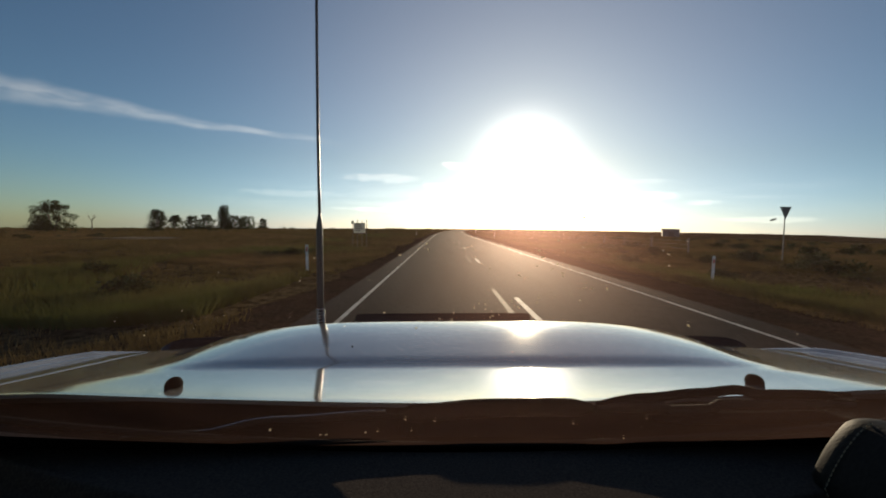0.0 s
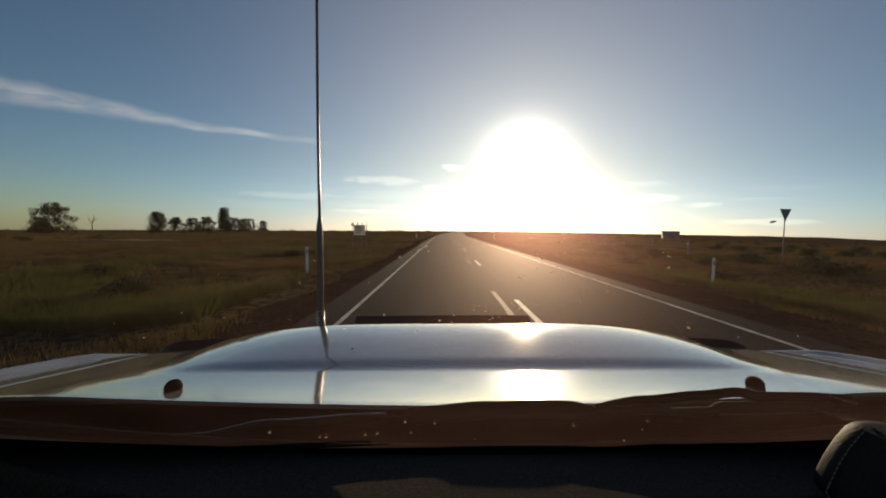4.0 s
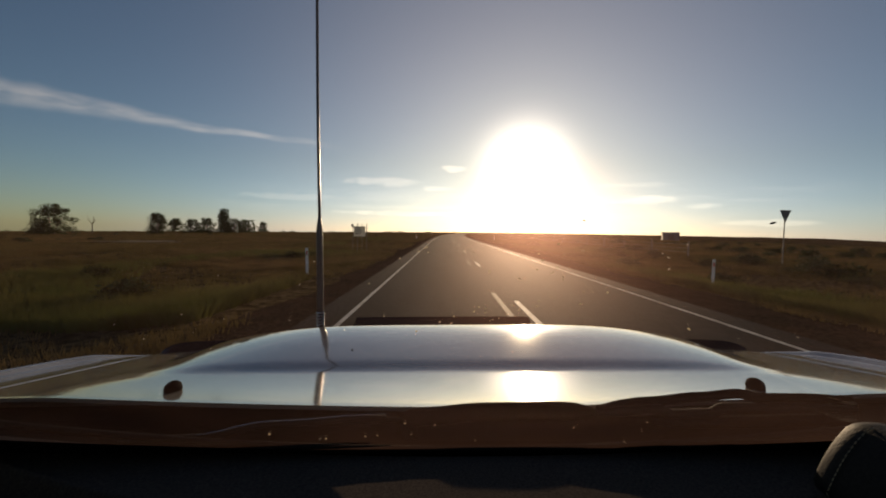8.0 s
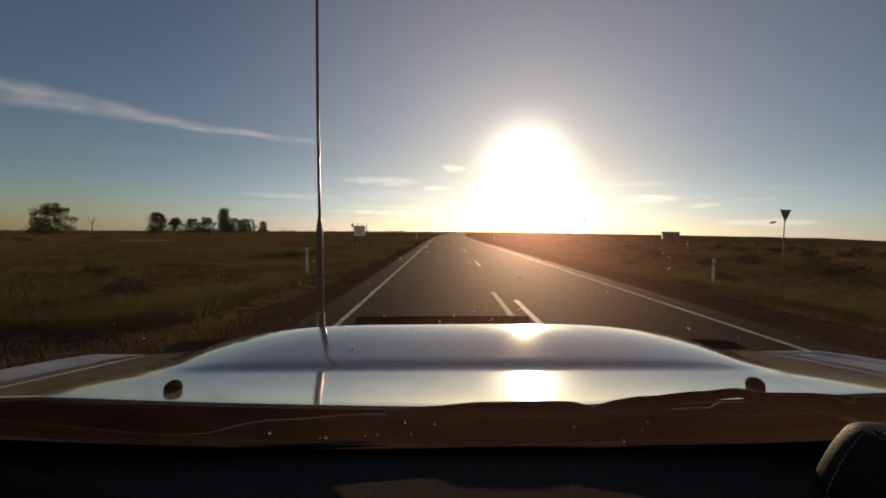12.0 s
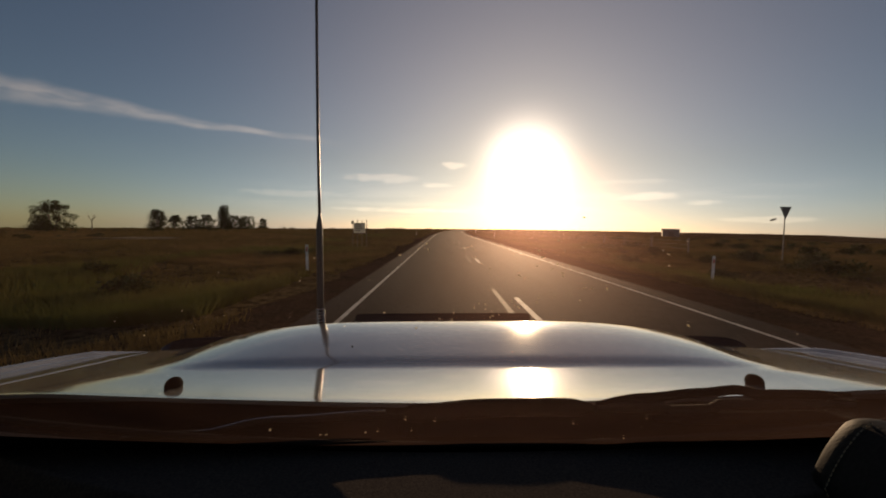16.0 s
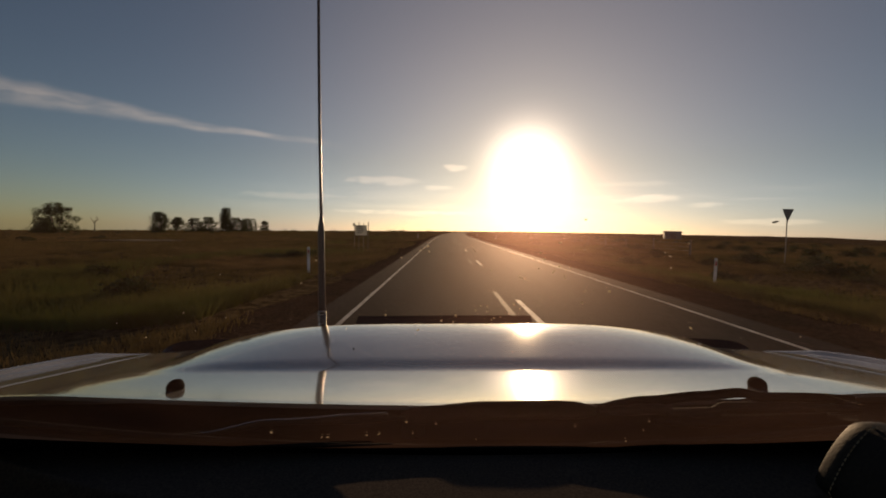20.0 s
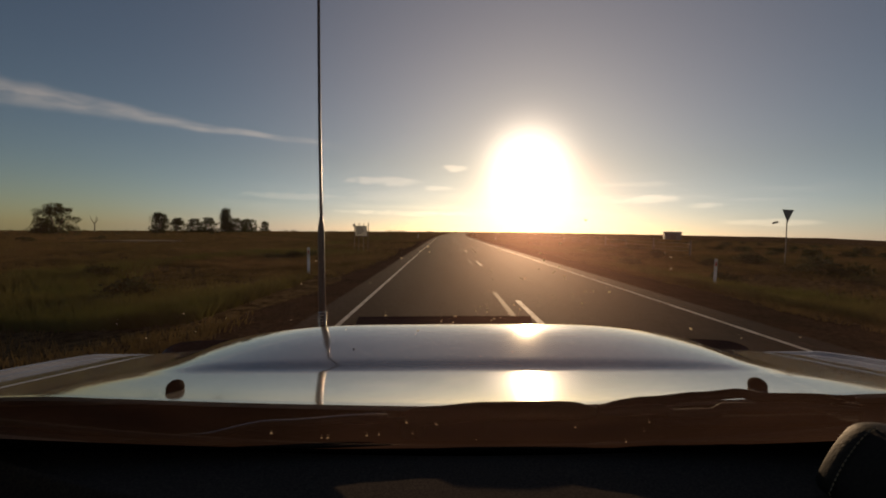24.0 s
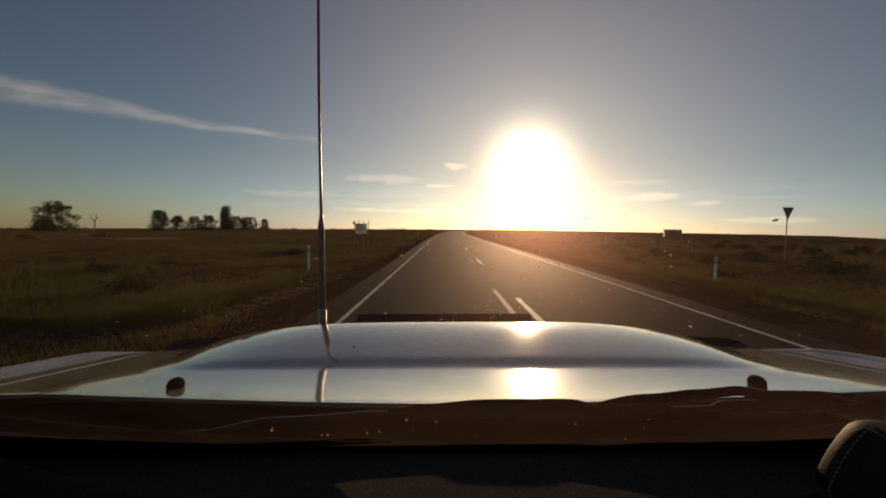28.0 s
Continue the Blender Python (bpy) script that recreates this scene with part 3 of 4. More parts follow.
for side in (-1, 1):
    body = part("body_side", build_side(side), M_PAINT, car, "silver painted body side", smooth=True)
    for y in (0.02, -1.0):
        part("door_handle", box(bmesh.new(), side * 0.972 - 0.014, side * 0.972 + 0.014, y - 0.85, y - 0.68, EYE - 0.37, EYE - 0.34, 0.008), M_GALV, body)
    for y0, y1 in ((-0.92, 0.40), (-1.86, -0.98), (-2.55, -1.94)):
        g = part("side_window", build_side_glass(side, y0, y1), M_GLASS, car, "clear side window glass")
        g.visible_shadow = False
    bm = bmesh.new()
    tube(bm, [(side * 0.80, 0.37, EYE - 0.235), (side * 0.76, 0.05, EYE + 0.06), (side * 0.68, -0.24, EYE + 0.37)], [0.045, 0.04, 0.04], 10)
    part("windscreen_pillar", bm, M_LINING, car, "grey trimmed windscreen pillar", smooth=True)
    for y in (-0.95, -1.9, -2.58):
        bm = bmesh.new()
        tube(bm, [(side * 0.90, y, EYE - 0.28), (side * 0.72, y - 0.03, EYE + 0.37)], 0.04, 8)
        part("door_pillar", bm, M_LINING, car)
    part("wheel_arch", tube(bmesh.new(), [(side * 0.93, 0.75 + 0.46 * math.cos(q), 0.42 + 0.46 * math.sin(q)) for q in spaced(0.05, math.pi - 0.05, 17)], 0.03, 8), M_BLACK, car, "black plastic wheel arch", smooth=True)


def roof_z(x, y):
    return EYE + 0.415 - 0.07 * x * x - 0.04 * ease(y, -0.5, -0.2) - 0.03 * ease(-y, 2.2, 2.6)


part("roof", sheet(bmesh.new(), spaced(-0.75, 0.75, 25), spaced(-2.62, -0.17, 25), roof_z, 0.03), M_PAINT, car, "silver painted roof", smooth=True)
part("headlining", sheet(bmesh.new(), spaced(-0.73, 0.73, 15), spaced(-2.60, -0.20, 15), lambda x, y: roof_z(x, y) - 0.045), M_LINING, car, "pale grey roof lining", smooth=True)
bm = box(bmesh.new(), -0.93, 0.93, -2.66, -2.62, 0.45, EYE - 0.24, 0.02)
part("tailgate", bm, M_PAINT, car, "silver painted tailgate")
bm = box(bmesh.new(), -0.90, 0.90, -2.65, -2.62, EYE - 0.236, EYE + 0.35, 0.008)
for v in bm.verts:
    if v.co.z > EYE:
        v.co.x *= 0.83
part("tailgate_panel", bm, M_LINING, car, "closed upper part of the tailgate")
part("cabin_floor", box(bmesh.new(), -0.84, 0.84, -2.6, 0.42, 0.42, 0.47, 0.01), M_LINING, car)


def build_seat(x):
    seat = part("seat", box(bmesh.new(), x - 0.26, x + 0.26, -1.05, -0.55, 0.62, 0.85, 0.06), M_DASH, car, "dark cloth front seat")
    part("seat_back", box(bmesh.new(), x - 0.25, x + 0.25, -1.2, -1.02, 0.8, 1.42, 0.06), M_DASH, seat)
    part("headrest", box(bmesh.new(), x - 0.13, x + 0.13, -1.22, -1.12, 1.46, 1.64, 0.04), M_DASH, seat)


build_seat(-0.4)
build_seat(0.4)
part("firewall", box(bmesh.new(), -0.84, 0.84, 0.42, 0.44, 0.5, EYE - 0.268), M_BLACK, car)
grille = part("grille", box(bmesh.new(), -0.66, 0.66, 1.215, 1.235, 0.9, EYE - 0.40, 0.004), M_BLACK, car, "black front grille")
for k in range(5):
    part("grille_bar", box(bmesh.new(), -0.62, 0.62, 1.235, 1.25, 0.925 + k * 0.035, 0.94 + k * 0.035, 0.003), M_GALV, grille)
for side in (-1, 1):
    part("headlight", box(bmesh.new(), side * 0.74 - 0.1, side * 0.74 + 0.1, 1.14, 1.20, 0.92, 1.08, 0.02), M_GALV, car, "clear headlight")
part("front_bumper", box(bmesh.new(), -0.86, 0.86, 1.22, 1.5, 0.45, 0.95, 0.05), M_BLACK, car, "black front bumper")


def build_tyre():
    bm = bmesh.new()
    pts = [(0.26, -0.11), (0.36, -0.13), (0.385, -0.10), (0.39, 0.0), (0.385, 0.10), (0.36, 0.13), (0.26, 0.11)]
    rings = [[bm.verts.new((w, r * math.cos(q), r * math.sin(q))) for q in [2 * math.pi * s / 32 for s in range(32)]] for r, w in pts]
    for a, b in zip(rings, rings[1:]):
        for s in range(32):
            bm.faces.new((a[s], a[(s + 1) % 32], b[(s + 1) % 32], b[s]))
    bmesh.ops.recalc_face_normals(bm, faces=bm.faces)
    return bm


for x in (-0.80, 0.80):
    for y in (0.75, -2.0):
        w = part("wheel", tube(bmesh.new(), [(-0.09, 0, 0), (0.09, 0, 0)], 0.27, 24), M_GALV, car, "steel wheel with black tyre")
        w.location = (x, y, 0.39 - x * 0.0244)
        part("tyre", build_tyre(), M_RUBBER, w, "black off-road tyre", smooth=True)

# radio antenna on the bar at the front
AX, AY = -0.492, 1.60
antenna = part("antenna", tube(bmesh.new(), [(0, 0, 0), (0, 0, 0.03)], [0.017, 0.014], 16), M_METAL, car, "tall black radio whip with steel spring base", smooth=True)
antenna.location = (AX, AY, EYE - 0.385)
bm = bmesh.new()
turns, per = 5, 14
tube(bm, [(0.0135 * math.cos(2 * math.pi * k / per), 0.0135 * math.sin(2 * math.pi * k / per), 0.03 + 0.055 * k / (turns * per)) for k in range(turns * per + 1)], 0.0034, 6)
part("spring_core", tube(bmesh.new(), [(0, 0, 0.028), (0, 0, 0.086)], 0.009, 10), M_BLACK, antenna)
part("spring", bm, M_METAL, antenna, "polished steel spring", smooth=True)
part("ferrule", tube(bmesh.new(), [(0, 0, 0.08), (0, 0, 0.10), (0.002, 0, 0.385), (0.002, 0, 0.40), (0.003, 0, 0.43), (0.003, 0, 0.445)], [0.0135, 0.0125, 0.0125, 0.0115, 0.007, 0.0055], 14), M_WHIP, antenna, "thick dark lower tube", smooth=True)
whip = [(0.003 + 0.010 * max(0, t - 0.35) ** 1.5, 0.0, 0.44 + 0.83 * t) for t in spaced(0, 1, 15)]
part("whip", tube(bmesh.new(), whip, [0.0058 - 0.0006 * k / 14 for k in range(15)], 10), M_WHIP, antenna, smooth=True)
bm = bmesh.new()
tube(bm, [(0.0035 + 0.006 * math.cos(2 * math.pi * k / 8), 0.006 * math.sin(2 * math.pi * k / 8), 0.60 + 0.16 * k / 176) for k in range(177)], 0.0012, 4)
part("loading_coil", bm, M_WHIP, antenna, "fine wound coil")
part("bull_bar", tube(bmesh.new(), [(x, 1.60 - 0.12 * abs(x) ** 3, EYE - 0.43 - 0.1 * ease(abs(x), 0.6, 0.9)) for x in spaced(-0.85, 0.85, 25)], 0.026, 12), M_BLACK, car, "black tubular bull bar", smooth=True)
for x in (-0.6, 0.6):
    part("bar_upright", tube(bmesh.new(), [(x, 1.57, EYE - 0.44), (x, 1.52, 0.6)], 0.026, 10), M_BLACK, car)

# ---- roadside things ----
def build_guide_post(name, x, y, lean=0.0):
    top = 1.0
    root = empty(name, pose(x, y, ground_z(x, y) - 0.03, 0, lean, 0), label="white plastic roadside guide post with red reflector", category="guide post", group="guide posts along the road")
    bm = bmesh.new()
    box(bm, -0.05, 0.05, -0.006, 0.006, 0, top, 0.004)
    for v in bm.verts:
        v.co.y += 0.012 * (1 - (v.co.x / 0.05) ** 2)
    part("post", bm, M_POST, root)
    part("reflector", box(bmesh.new(), -0.025, 0.025, -0.014, -0.010, top - 0.24, top - 0.10, 0.002), M_RED, root, "dark red reflector strip")
    return root


for k in range(7):
    y = 15.5 + 62 * k
    build_guide_post("guide_post", road_x(y) - 4.9, y, -1)
for k in range(7):
    y = 14.2 + 62 * k
    build_guide_post("guide_post", road_x(y) + 9.0, y, 1)


def leaf_cloud(bm, rnd, centre, radii, count, size):
    for _ in range(count):
        d = Vector((rnd.gauss(0, 1), rnd.gauss(0, 1), rnd.gauss(0, 1))).normalized() * rnd.uniform(0.45, 1.0)
        p = Vector(centre) + Vector((d.x * radii[0], d.y * radii[1], d.z * radii[2]))
        a = Vector((rnd.gauss(0, 1), rnd.gauss(0, 1), rnd.gauss(0, 0.7))).normalized() * size * rnd.uniform(0.6, 1.3)
        b = a.cross(Vector((rnd.gauss(0, 1), rnd.gauss(0, 1), rnd.gauss(0, 1)))).normalized() * size * 0.45
        bm.faces.new([bm.verts.new(p + v) for v in (-a, b, a, -b)])


def build_tree(x, y, tall, seed, wide=1.0, low=0.15, label="broad gum tree with dense dark crown on the plain"):
    """Several leaning stems under a broken, domed crown of clumps; wide and low are its width and foot against its height."""
    rnd = random.Random(seed)
    root = empty("tree", pose(x, y, ground_z(x, y) - 0.1), label=label, category="tree", group="trees on the plain")
    trunk, crown = bmesh.new(), bmesh.new()
    r = tall * 0.024
    for s in range(rnd.choice((2, 3, 4))):
        q = rnd.uniform(0, 6.28)
        e = Vector((math.cos(q), math.sin(q), 0)) * tall * wide * rnd.uniform(0.08, 0.28) + Vector((0, 0, tall * rnd.uniform(0.5, 0.75)))
        tube(trunk, [(math.cos(q) * 0.25, math.sin(q) * 0.25, 0), e * 0.5 + Vector((0, 0, tall * 0.05)), e], [r, r * 0.7, r * 0.25], 7)
        for b in range(4):
            g = e * rnd.uniform(0.45, 0.9) + Vector((rnd.uniform(-1, 1), rnd.uniform(-1, 1), rnd.uniform(0.1, 0.7))) * tall * 0.22
            tube(trunk, [e * 0.55, e * 0.35 + g * 0.55, g], [r * 0.4, r * 0.28, r * 0.1], 5)
    for c in range(int(60 + 50 * wide)):
        q, v = rnd.uniform(0, 6.28), rnd.random() ** (0.7 if low > 0.08 else 1.25)
        reach = max(0.02, 1 - (v * 0.95) ** 2.6) ** 0.45 * rnd.uniform(0.25, 0.94)
        k = tall * rnd.uniform(0.07, 0.13)
        p = Vector((math.cos(q) * reach * tall * wide * 0.5, math.sin(q) * reach * tall * wide * 0.5, tall * (low + (0.93 - low) * v)))
        leaf_cloud(crown, rnd, p, (k * 1.25, k * 1.25, k), 95, tall * 0.021)
    part("trunk", trunk, M_BARK, root)
    part("crown", crown, M_LEAF, root)


def build_dead_tree(x, y, tall, seed):
    rnd = random.Random(seed)
    root = empty("dead_tree", pose(x, y, ground_z(x, y) - 0.1), label="bare grey dead tree with forked branches", category="tree")
    bm = bmesh.new()
    tube(bm, [(0, 0, 0), (0.1, 0, tall * 0.4), (-0.05, 0, tall * 0.55)], [tall * 0.03, tall * 0.022, tall * 0.018], 7)
    for s in (-1, 1, 0.4):
        tube(bm, [(0, 0, tall * 0.5), (s * tall * 0.16, 0.1, tall * 0.72), (s * tall * rnd.uniform(0.14, 0.24), 0, tall * rnd.uniform(0.9, 1))], [tall * 0.016, tall * 0.011, tall * 0.004], 6)
        tube(bm, [(s * tall * 0.12, 0, tall * 0.66), (s * tall * 0.3, 0.2, tall * 0.78)], [tall * 0.009, tall * 0.003], 5)
    part("trunk", bm, M_BARK, root)


def at_bearing(slope, dist):
    """How far to the right of the car a thing lies that is dist ahead, in a direction slope to the right for each metre ahead."""
    return slope * dist


build_tree(at_bearing(-0.910, 105), 105, 8.0, 3, 1.2, 0.03)
build_tree(at_bearing(-0.666, 120), 120, 6.3, 8, 0.8, 0.06)
for k, (b, d, h, w, f) in enumerate(((-0.584, 170, 5.8, 1.2, 0.02), (-0.549, 178, 6.4, 1.2, 0.03), (-0.510, 165, 9.4, 0.5, 0.02), (-0.486, 172, 6.2, 1.6, 0.0),
                                     (-0.458, 180, 5.8, 1.6, 0.0), (-0.622, 185, 6.4, 1.0, 0.1), (-0.420, 260, 6.5, 0.9, 0.03))):
    build_tree(at_bearing(b, d), d, h, 20 + k, w, f, "gum tree in a clump on the plain")
build_dead_tree(at_bearing(-0.818, 140), 140, 6.0, 2)


def build_shed():
    x, y = 122.0, 230.0
    root = empty("shed", pose(x, y, ground_z(x, y) - 0.1, 0, 0, -20), label="low grey tin shed far out on the plain", category="shed")
    part("wall", box(bmesh.new(), -4.0, 4.0, -2.5, 2.5, 0, 4.0, 0.05), M_TIN, root)
    bm = bmesh.new()
    top = [[bm.verts.new((a, b, z)) for b, z in ((-2.8, 3.95), (0, 4.6), (2.8, 3.95))] for a in (-4.3, 4.3)]
    low = [[bm.verts.new(v.co - Vector((0, 0, 0.12))) for v in row] for row in top]
    for k in range(2):
        bm.faces.new((top[0][k], top[1][k], top[1][k + 1], top[0][k + 1]))
        bm.faces.new((low[0][k + 1], low[1][k + 1], low[1][k], low[0][k]))
    for row, under in zip(top, low):
        for k in range(2):
            bm.faces.new((row[k], row[k + 1], under[k + 1], under[k]))
    for k in (0, 2):
        bm.faces.new((top[0][k], top[1][k], low[1][k], low[0][k]))
    bmesh.ops.recalc_face_normals(bm, faces=bm.faces)
    part("roof", bm, M_TIN, root)
    part("door", box(bmesh.new(), -1.5, 1.5, -2.56, -2.51, 0.05, 3.2, 0.02), M_TIMBER, root, "dark open doorway leaf")


build_shed()


def build_board():
    x, y = -7.0, 36.0
    root = empty("road_sign", pose(x, y, ground_z(x, y), 0, 0, -8), label="pale rectangular information board on four posts", category="sign")
    board = part("board", box(bmesh.new(), -0.5, 0.5, -0.02, 0.02, 1.25, 2.1, 0.01), M_SIGN, root, "pale board with unreadable dark rows")
    for k in range(4):
        part("text_bar", box(bmesh.new(), -0.38, 0.1 + 0.08 * (k % 3), -0.027, -0.022, 1.95 - k * 0.17, 2.01 - k * 0.17), M_GRIT, board)
    part("small_plate", box(bmesh.new(), -0.72, -0.52, -0.02, 0.02, 2.0, 2.25, 0.01), M_SIGN, root)
    for k in range(4):
        part("post", tube(bmesh.new(), [(-0.6 + 0.4 * k, 0.05, -0.1), (-0.6 + 0.4 * k, 0.05, 2.3 + 0.06 * (k % 2))], 0.03, 8), M_TIMBER, root)


build_board()


def build_give_way():
    x, y = 20.3, 25.5
    root = empty("give_way_sign", pose(x, y, ground_z(x, y), 0, 0, 12), label="triangular give way sign on a steel pole, grey back", category="sign")
    part("pole", tube(bmesh.new(), [(0, 0.03, -0.2), (0, 0.03, 3.1)], 0.03, 10), M_TIN, root)
    bm = bmesh.new()
    vs = [(-0.42, 0, 3.27), (0.42, 0, 3.27), (0, 0, 2.5)]
    a = [bm.verts.new(v) for v in vs]
    b = [bm.verts.new((v[0], -0.006, v[2])) for v in vs]
    bm.faces.new(a), bm.faces.new(b[::-1])
    for k in range(3):
        bm.faces.new((a[k], b[k], b[(k + 1) % 3], a[(k + 1) % 3]))
    bmesh.ops.recalc_face_normals(bm, faces=bm.faces)
    part("plate", bm, M_TIN, root, "bare grey back of the triangular plate")


build_give_way()


def build_fence():
    root = empty("fence", pose(0, 0, 0), label="old wire stock fence with weathered grey timber posts", category="fence")
    rnd = random.Random(5)
    tops = []
    for k in range(48):
        y = 34 + k * 6.0
        x = road_x(y) + 19.5
        z = ground_z(x, y)
        h = rnd.uniform(1.05, 1.3)
        p = part("fence_post", tube(bmesh.new(), [(0, 0, -0.2), (rnd.uniform(-.06, .06), rnd.uniform(-.06, .06), h)], [0.08, 0.065], 7), M_TIMBER, root)
        p.location = (x, y, z)
        tops.append((x, y, z))
    for h in (0.35, 0.65, 0.95):
        part("wire", tube(bmesh.new(), [(x, y, z + h) for x, y, z in tops], 0.006, 4), M_GALV, root)


build_fence()


# ---- scrub and grass ----
def build_shrubs():
    rnd = random.Random(11)
    kinds = []
    for s in range(4):
        bm = bmesh.new()
        for _ in range(rnd.randint(4, 6)):
            c = (rnd.uniform(-.4, .4), rnd.uniform(-.4, .4), rnd.uniform(0.15, 0.42))
            leaf_cloud(bm, rnd, c, (0.34, 0.34, 0.26), 90, 0.07)
        me = bpy.data.meshes.new("shrub")
        bm.to_mesh(me)
        bm.free()
        me.materials.append(M_BUSH)
        kinds.append(me)
    made = 0
    while made < 230:
        y = rnd.uniform(9, 170)
        x = rnd.uniform(-1.15, 1.15) * (y + 6)
        s = x - road_x(y)
        if -7.5 < s < 10 or noise.noise((x * 0.02, y * 0.02, 4)) < -0.12:
            continue
        size = rnd.uniform(0.5, 1.5) * (1.25 if x > 0 else 0.8)
        ob = new("shrub", rnd.choice(kinds))
        ob.matrix_world = pose(x, y, ground_z(x, y) - 0.06, 0, 0, rnd.uniform(0, 360)) @ Matrix.Diagonal((size, size, size * rnd.uniform(0.6, 0.95), 1))
        tagged(ob, "low rounded olive-brown saltbush shrub on the plain", "shrub", "shrubs on the plain")
        made += 1


build_shrubs()


def build_grass():
    rnd = random.Random(4)
    verts, faces = [], []
    for n_tufts, near, far, blades, tall in ((16000, 2.5, 24, 9, 0.20), (26000, 18, 75, 7, 0.26), (24000, 60, 260, 5, 0.40)):
        made = 0
        while made < n_tufts:
            y = near + (far - near) * rnd.random() ** 1.4
            x = rnd.uniform(-1.3, 1.3) * (y + 5)
            s = x - road_x(y)
            edge = 0.5 * noise.noise((x * 0.3, y * 0.3, 9))
            if -3.1 + edge < s < 7.2 + edge:
                continue
            if noise.noise((x * 0.11, y * 0.11, 3)) < -0.42 + 0.4 * rnd.random():
                continue
            made += 1
            z = ground_z(x, y) - 0.02
            lush = 0.7 + 0.7 * max(0.0, noise.noise((x * 0.05, y * 0.05, 8)))
            for _ in range(blades):
                q = rnd.uniform(0, 6.283)
                r = rnd.uniform(0, 0.16 + 0.003 * y)
                h = tall * lush * rnd.uniform(0.5, 1.25)
                w = 0.006 + 0.0007 * y
                bx, by = x + math.cos(q) * r, y + math.sin(q) * r
                lean = rnd.uniform(0.1, 0.6) * h
                k = len(verts)
                verts += [(bx - w, by, z), (bx + w, by, z), (bx + math.cos(q) * lean, by + math.sin(q) * lean, z + h)]
                faces.append((k, k + 1, k + 2))
    me = bpy.data.meshes.new("grass")
    me.from_pydata(verts, [], faces)
    me.materials.append(M_GRASS)
    tagged(new("grass", me), "patchy green and straw-coloured grass tufts", "grass", kind="stuff")


build_grass()


def build_verge():
    """Greener, thicker tussocks in the drains on both sides of the road."""
    rnd = random.Random(14)
    verts, faces = [], []
    made = 0
    while made < 15000:
        y = 7 + 85 * rnd.random() ** 1.3
        left = rnd.random() < 0.55
        s = -4.2 - 9 * rnd.random() ** 1.3 if left else 8.3 + 9 * rnd.random() ** 1.3
        x = road_x(y) + s
        if noise.noise((x * 0.09, y * 0.06, 12 if left else 30)) < 0.02 + 0.25 * rnd.random():
            continue
        made += 1
        z = ground_z(x, y) - 0.02
        for _ in range(7):
            q = rnd.uniform(0, 6.283)
            r, h, w = rnd.uniform(0, 0.2), rnd.uniform(0.14, 0.38), 0.007 + 0.0006 * y
            bx, by, lean = x + math.cos(q) * r, y + math.sin(q) * r, rnd.uniform(0.15, 0.7) * h
            k = len(verts)
            verts += [(bx - w, by, z), (bx + w, by, z), (bx + math.cos(q) * lean, by + math.sin(q) * lean, z + h)]
            faces.append((k, k + 1, k + 2))
    me = bpy.data.meshes.new("verge_grass")
    me.from_pydata(verts, [], faces)
    me.materials.append(M_VERGE)
    tagged(new("verge_grass", me), "lush green tussocks along the road drains", "grass", kind="stuff")


build_verge()


def build_stones():
    rnd = random.Random(17)
    bm = bmesh.new()
    for _ in range(900):
        y = 3 + 60 * rnd.random() ** 1.6
        s = rnd.uniform(SEAL[0] - 1.9, SEAL[0] - 0.05) if rnd.random() < 0.45 else rnd.uniform(SEAL[1] + 0.05, SEAL[1] + 2.7)
        x = road_x(y) + s
        r = rnd.uniform(0.006, 0.02)
        z = ground_z(x, y) + r * 0.5
        c = [bm.verts.new((x + r * math.cos(q) * rnd.uniform(0.7, 1.2), y + r * math.sin(q) * rnd.uniform(0.7, 1.2), z)) for q in (0, 1.26, 2.51, 3.77, 5.03)]
        top = bm.verts.new((x, y, z + r * rnd.uniform(0.4, 0.9)))
        for k in range(5):
            bm.faces.new((c[k], c[(k + 1) % 5], top))
    tagged(part("loose_stones", bm, M_GRAVEL), "loose brown stones on the road shoulder", "stones", kind="stuff")


build_stones()


def build_far_scrub():
    """Low broken line of scrub along the skyline."""
    rnd = random.Random(31)
    bm = bmesh.new()
    for _ in range(420):
        y = rnd.uniform(260, 1100)
        x = rnd.uniform(-1.2, 1.2) * y
        if -30 < x - road_x(y) < 30 or noise.noise((x * 0.006, y * 0.004, 2)) < 0.0:
            continue
        k = rnd.uniform(0.5, 1.3)
        leaf_cloud(bm, rnd, (x, y, ground_z(x, y) + 0.5 * k), (2.2 * k, 2.2 * k, 0.8 * k), 34, 0.5 * k)
    tagged(part("far_scrub", bm, M_BUSH), "dark line of low scrub along the skyline", "scrub", kind="stuff")


build_far_scrub()


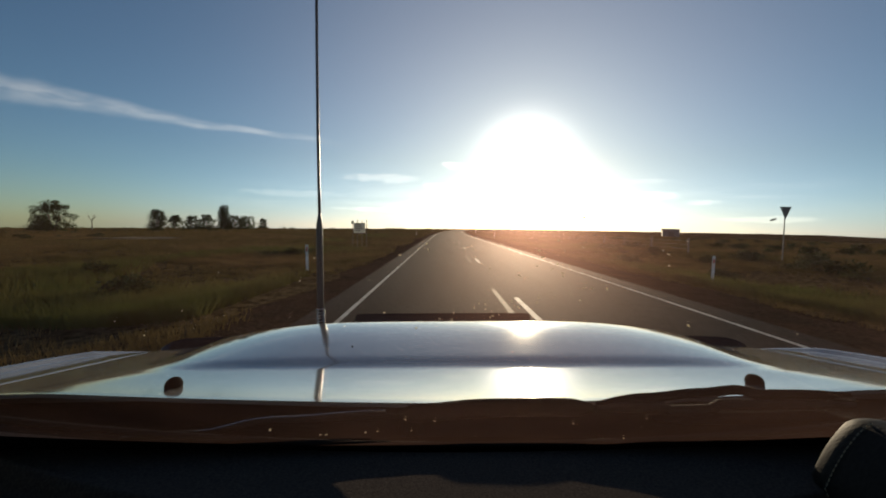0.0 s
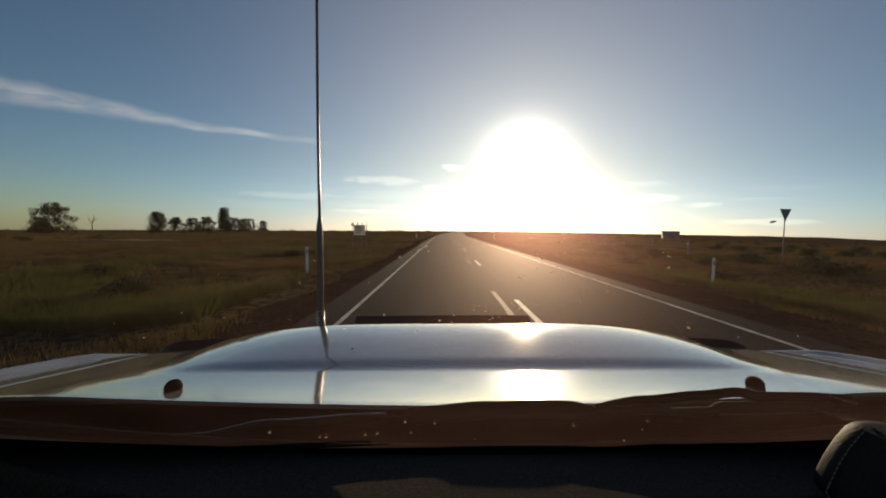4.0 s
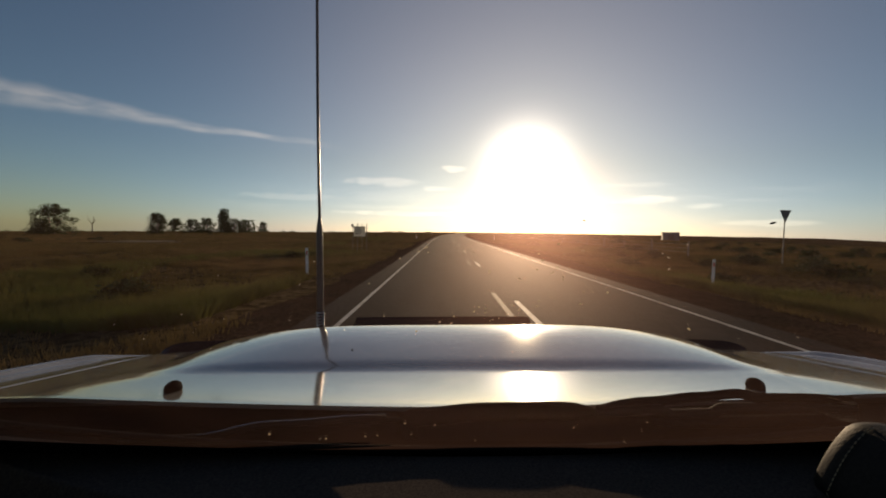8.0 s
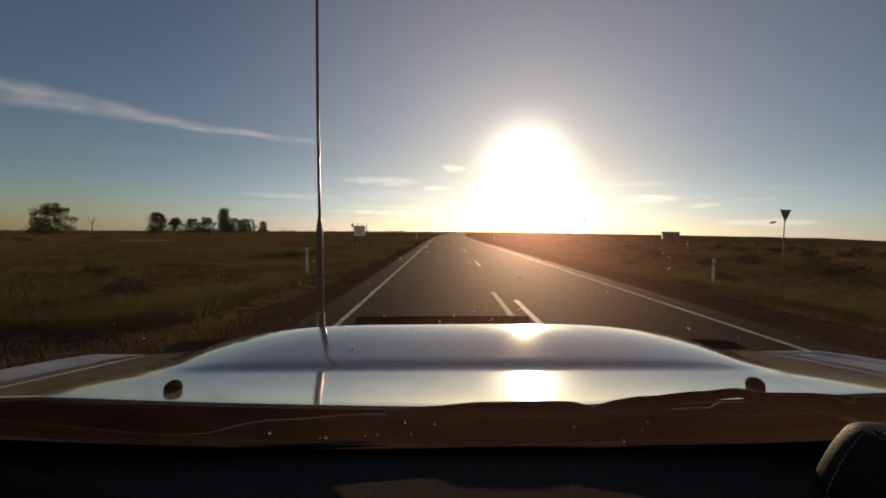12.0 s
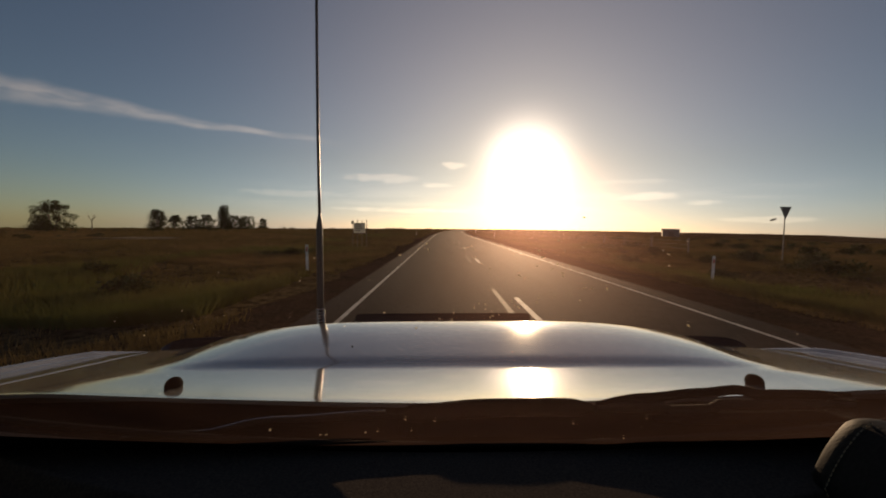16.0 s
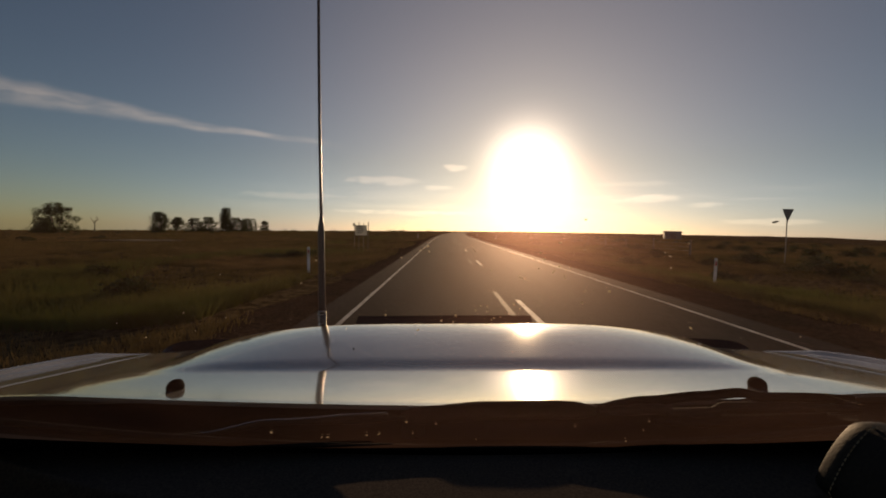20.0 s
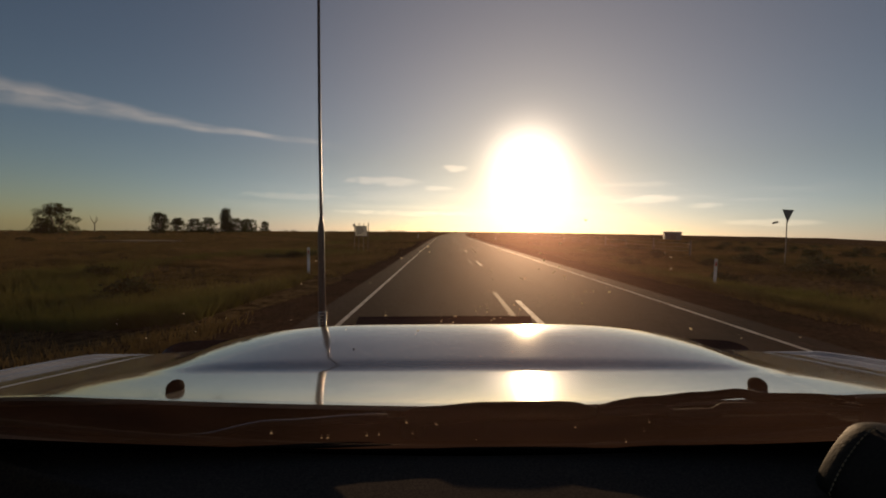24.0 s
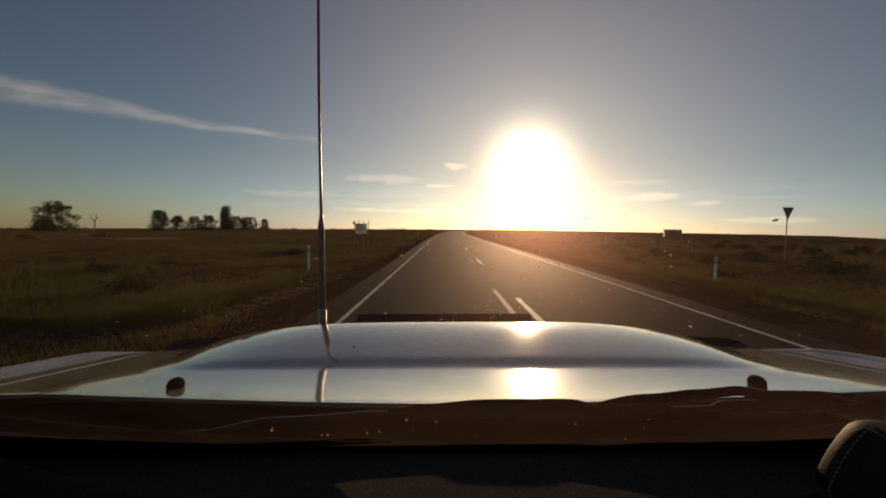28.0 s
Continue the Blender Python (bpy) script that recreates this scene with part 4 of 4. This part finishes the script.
def build_clay_pans():
    rnd = random.Random(9)
    for x, y, a, b in ((-34, 46, 7, 2.2), (-48, 62, 9, 2.5), (-16, 30, 4, 1.0), (-26, 78, 9, 2), (34, 58, 6, 2), (48, 95, 14, 3)):
        bm = bmesh.new()
        c = bm.verts.new((x, y, ground_z(x, y) + 0.03))
        ring = []
        for k in range(28):
            q = 2 * math.pi * k / 28
            r = 1 + 0.35 * noise.noise((math.cos(q) * 1.7 + x, math.sin(q) * 1.7, y))
            px, py = x + a * r * math.cos(q), y + b * r * math.sin(q)
            ring.append(bm.verts.new((px, py, ground_z(px, py) + 0.02)))
        for k in range(28):
            bm.faces.new((c, ring[k], ring[(k + 1) % 28]))
        tagged(part("clay_pan", bm, M_CLAY, smooth=True), "bare pale clay patch among the grass", "ground", kind="structure")


build_clay_pans()


# ---- marks on the windscreen ----
def build_marks():
    rnd = random.Random(21)

    def mark(tx, tz, size, mat, long=1.0):
        """A flattened splat on the glass, in the direction (tx, 1, tz) from the camera's place in the car."""
        s = 0.3
        for _ in range(30):
            p = Vector((tx * s - 0.03, s, EYE + tz * s))
            s += 0.6 * (screen_y(p.z, p.x) - p.y)
        p = Vector((tx * s - 0.03, s - 0.002, EYE + tz * s))
        bm = bmesh.new()
        bmesh.ops.create_icosphere(bm, subdivisions=1, radius=size)
        for v in bm.verts:
            v.co *= rnd.uniform(0.6, 1.25)
            v.co.x *= long
        n = part("insect_mark", bm, mat, screen)
        n.matrix_world = Matrix.LocRotScale(p, Euler((radians(-48), rnd.uniform(-0.5, 0.5), 0)), (1, 0.18, 1))
        n.parent = screen

    for tx, tz, r, mat, long in ((0.328, 0.028, 0.00057, M_GRIT, 1.4), (0.763, 0.020, 0.00071, M_GRIT, 2.4), (0.575, -0.227, 0.00100, M_INSECT, 1.2), (0.384, -0.140, 0.00064, M_INSECT, 1),
                                 (-0.036, -0.032, 0.00061, M_INSECT, 1), (-0.137, -0.193, 0.00064, M_INSECT, 1), (-0.412, -0.476, 0.00093, M_INSECT, 1.4), (0.026, -0.195, 0.00050, M_INSECT, 1)):
        mark(tx, tz, r, mat, long)
    for _ in range(22):
        mark(rnd.uniform(-1.0, 0.9), rnd.uniform(-0.27, -0.02), rnd.uniform(0.00022, 0.00052), M_INSECT, rnd.uniform(1, 1.8))
    for _ in range(45):
        mark(rnd.gauss(0.2, 0.11), rnd.uniform(-0.22, -0.02), rnd.uniform(0.00022, 0.00055), M_INSECT, rnd.uniform(1, 1.6))
    for _ in range(12):
        mark(rnd.uniform(-0.4, 0.5), rnd.uniform(-0.50, -0.44), rnd.uniform(0.00026, 0.00069), M_INSECT, rnd.uniform(1, 3))


build_marks()
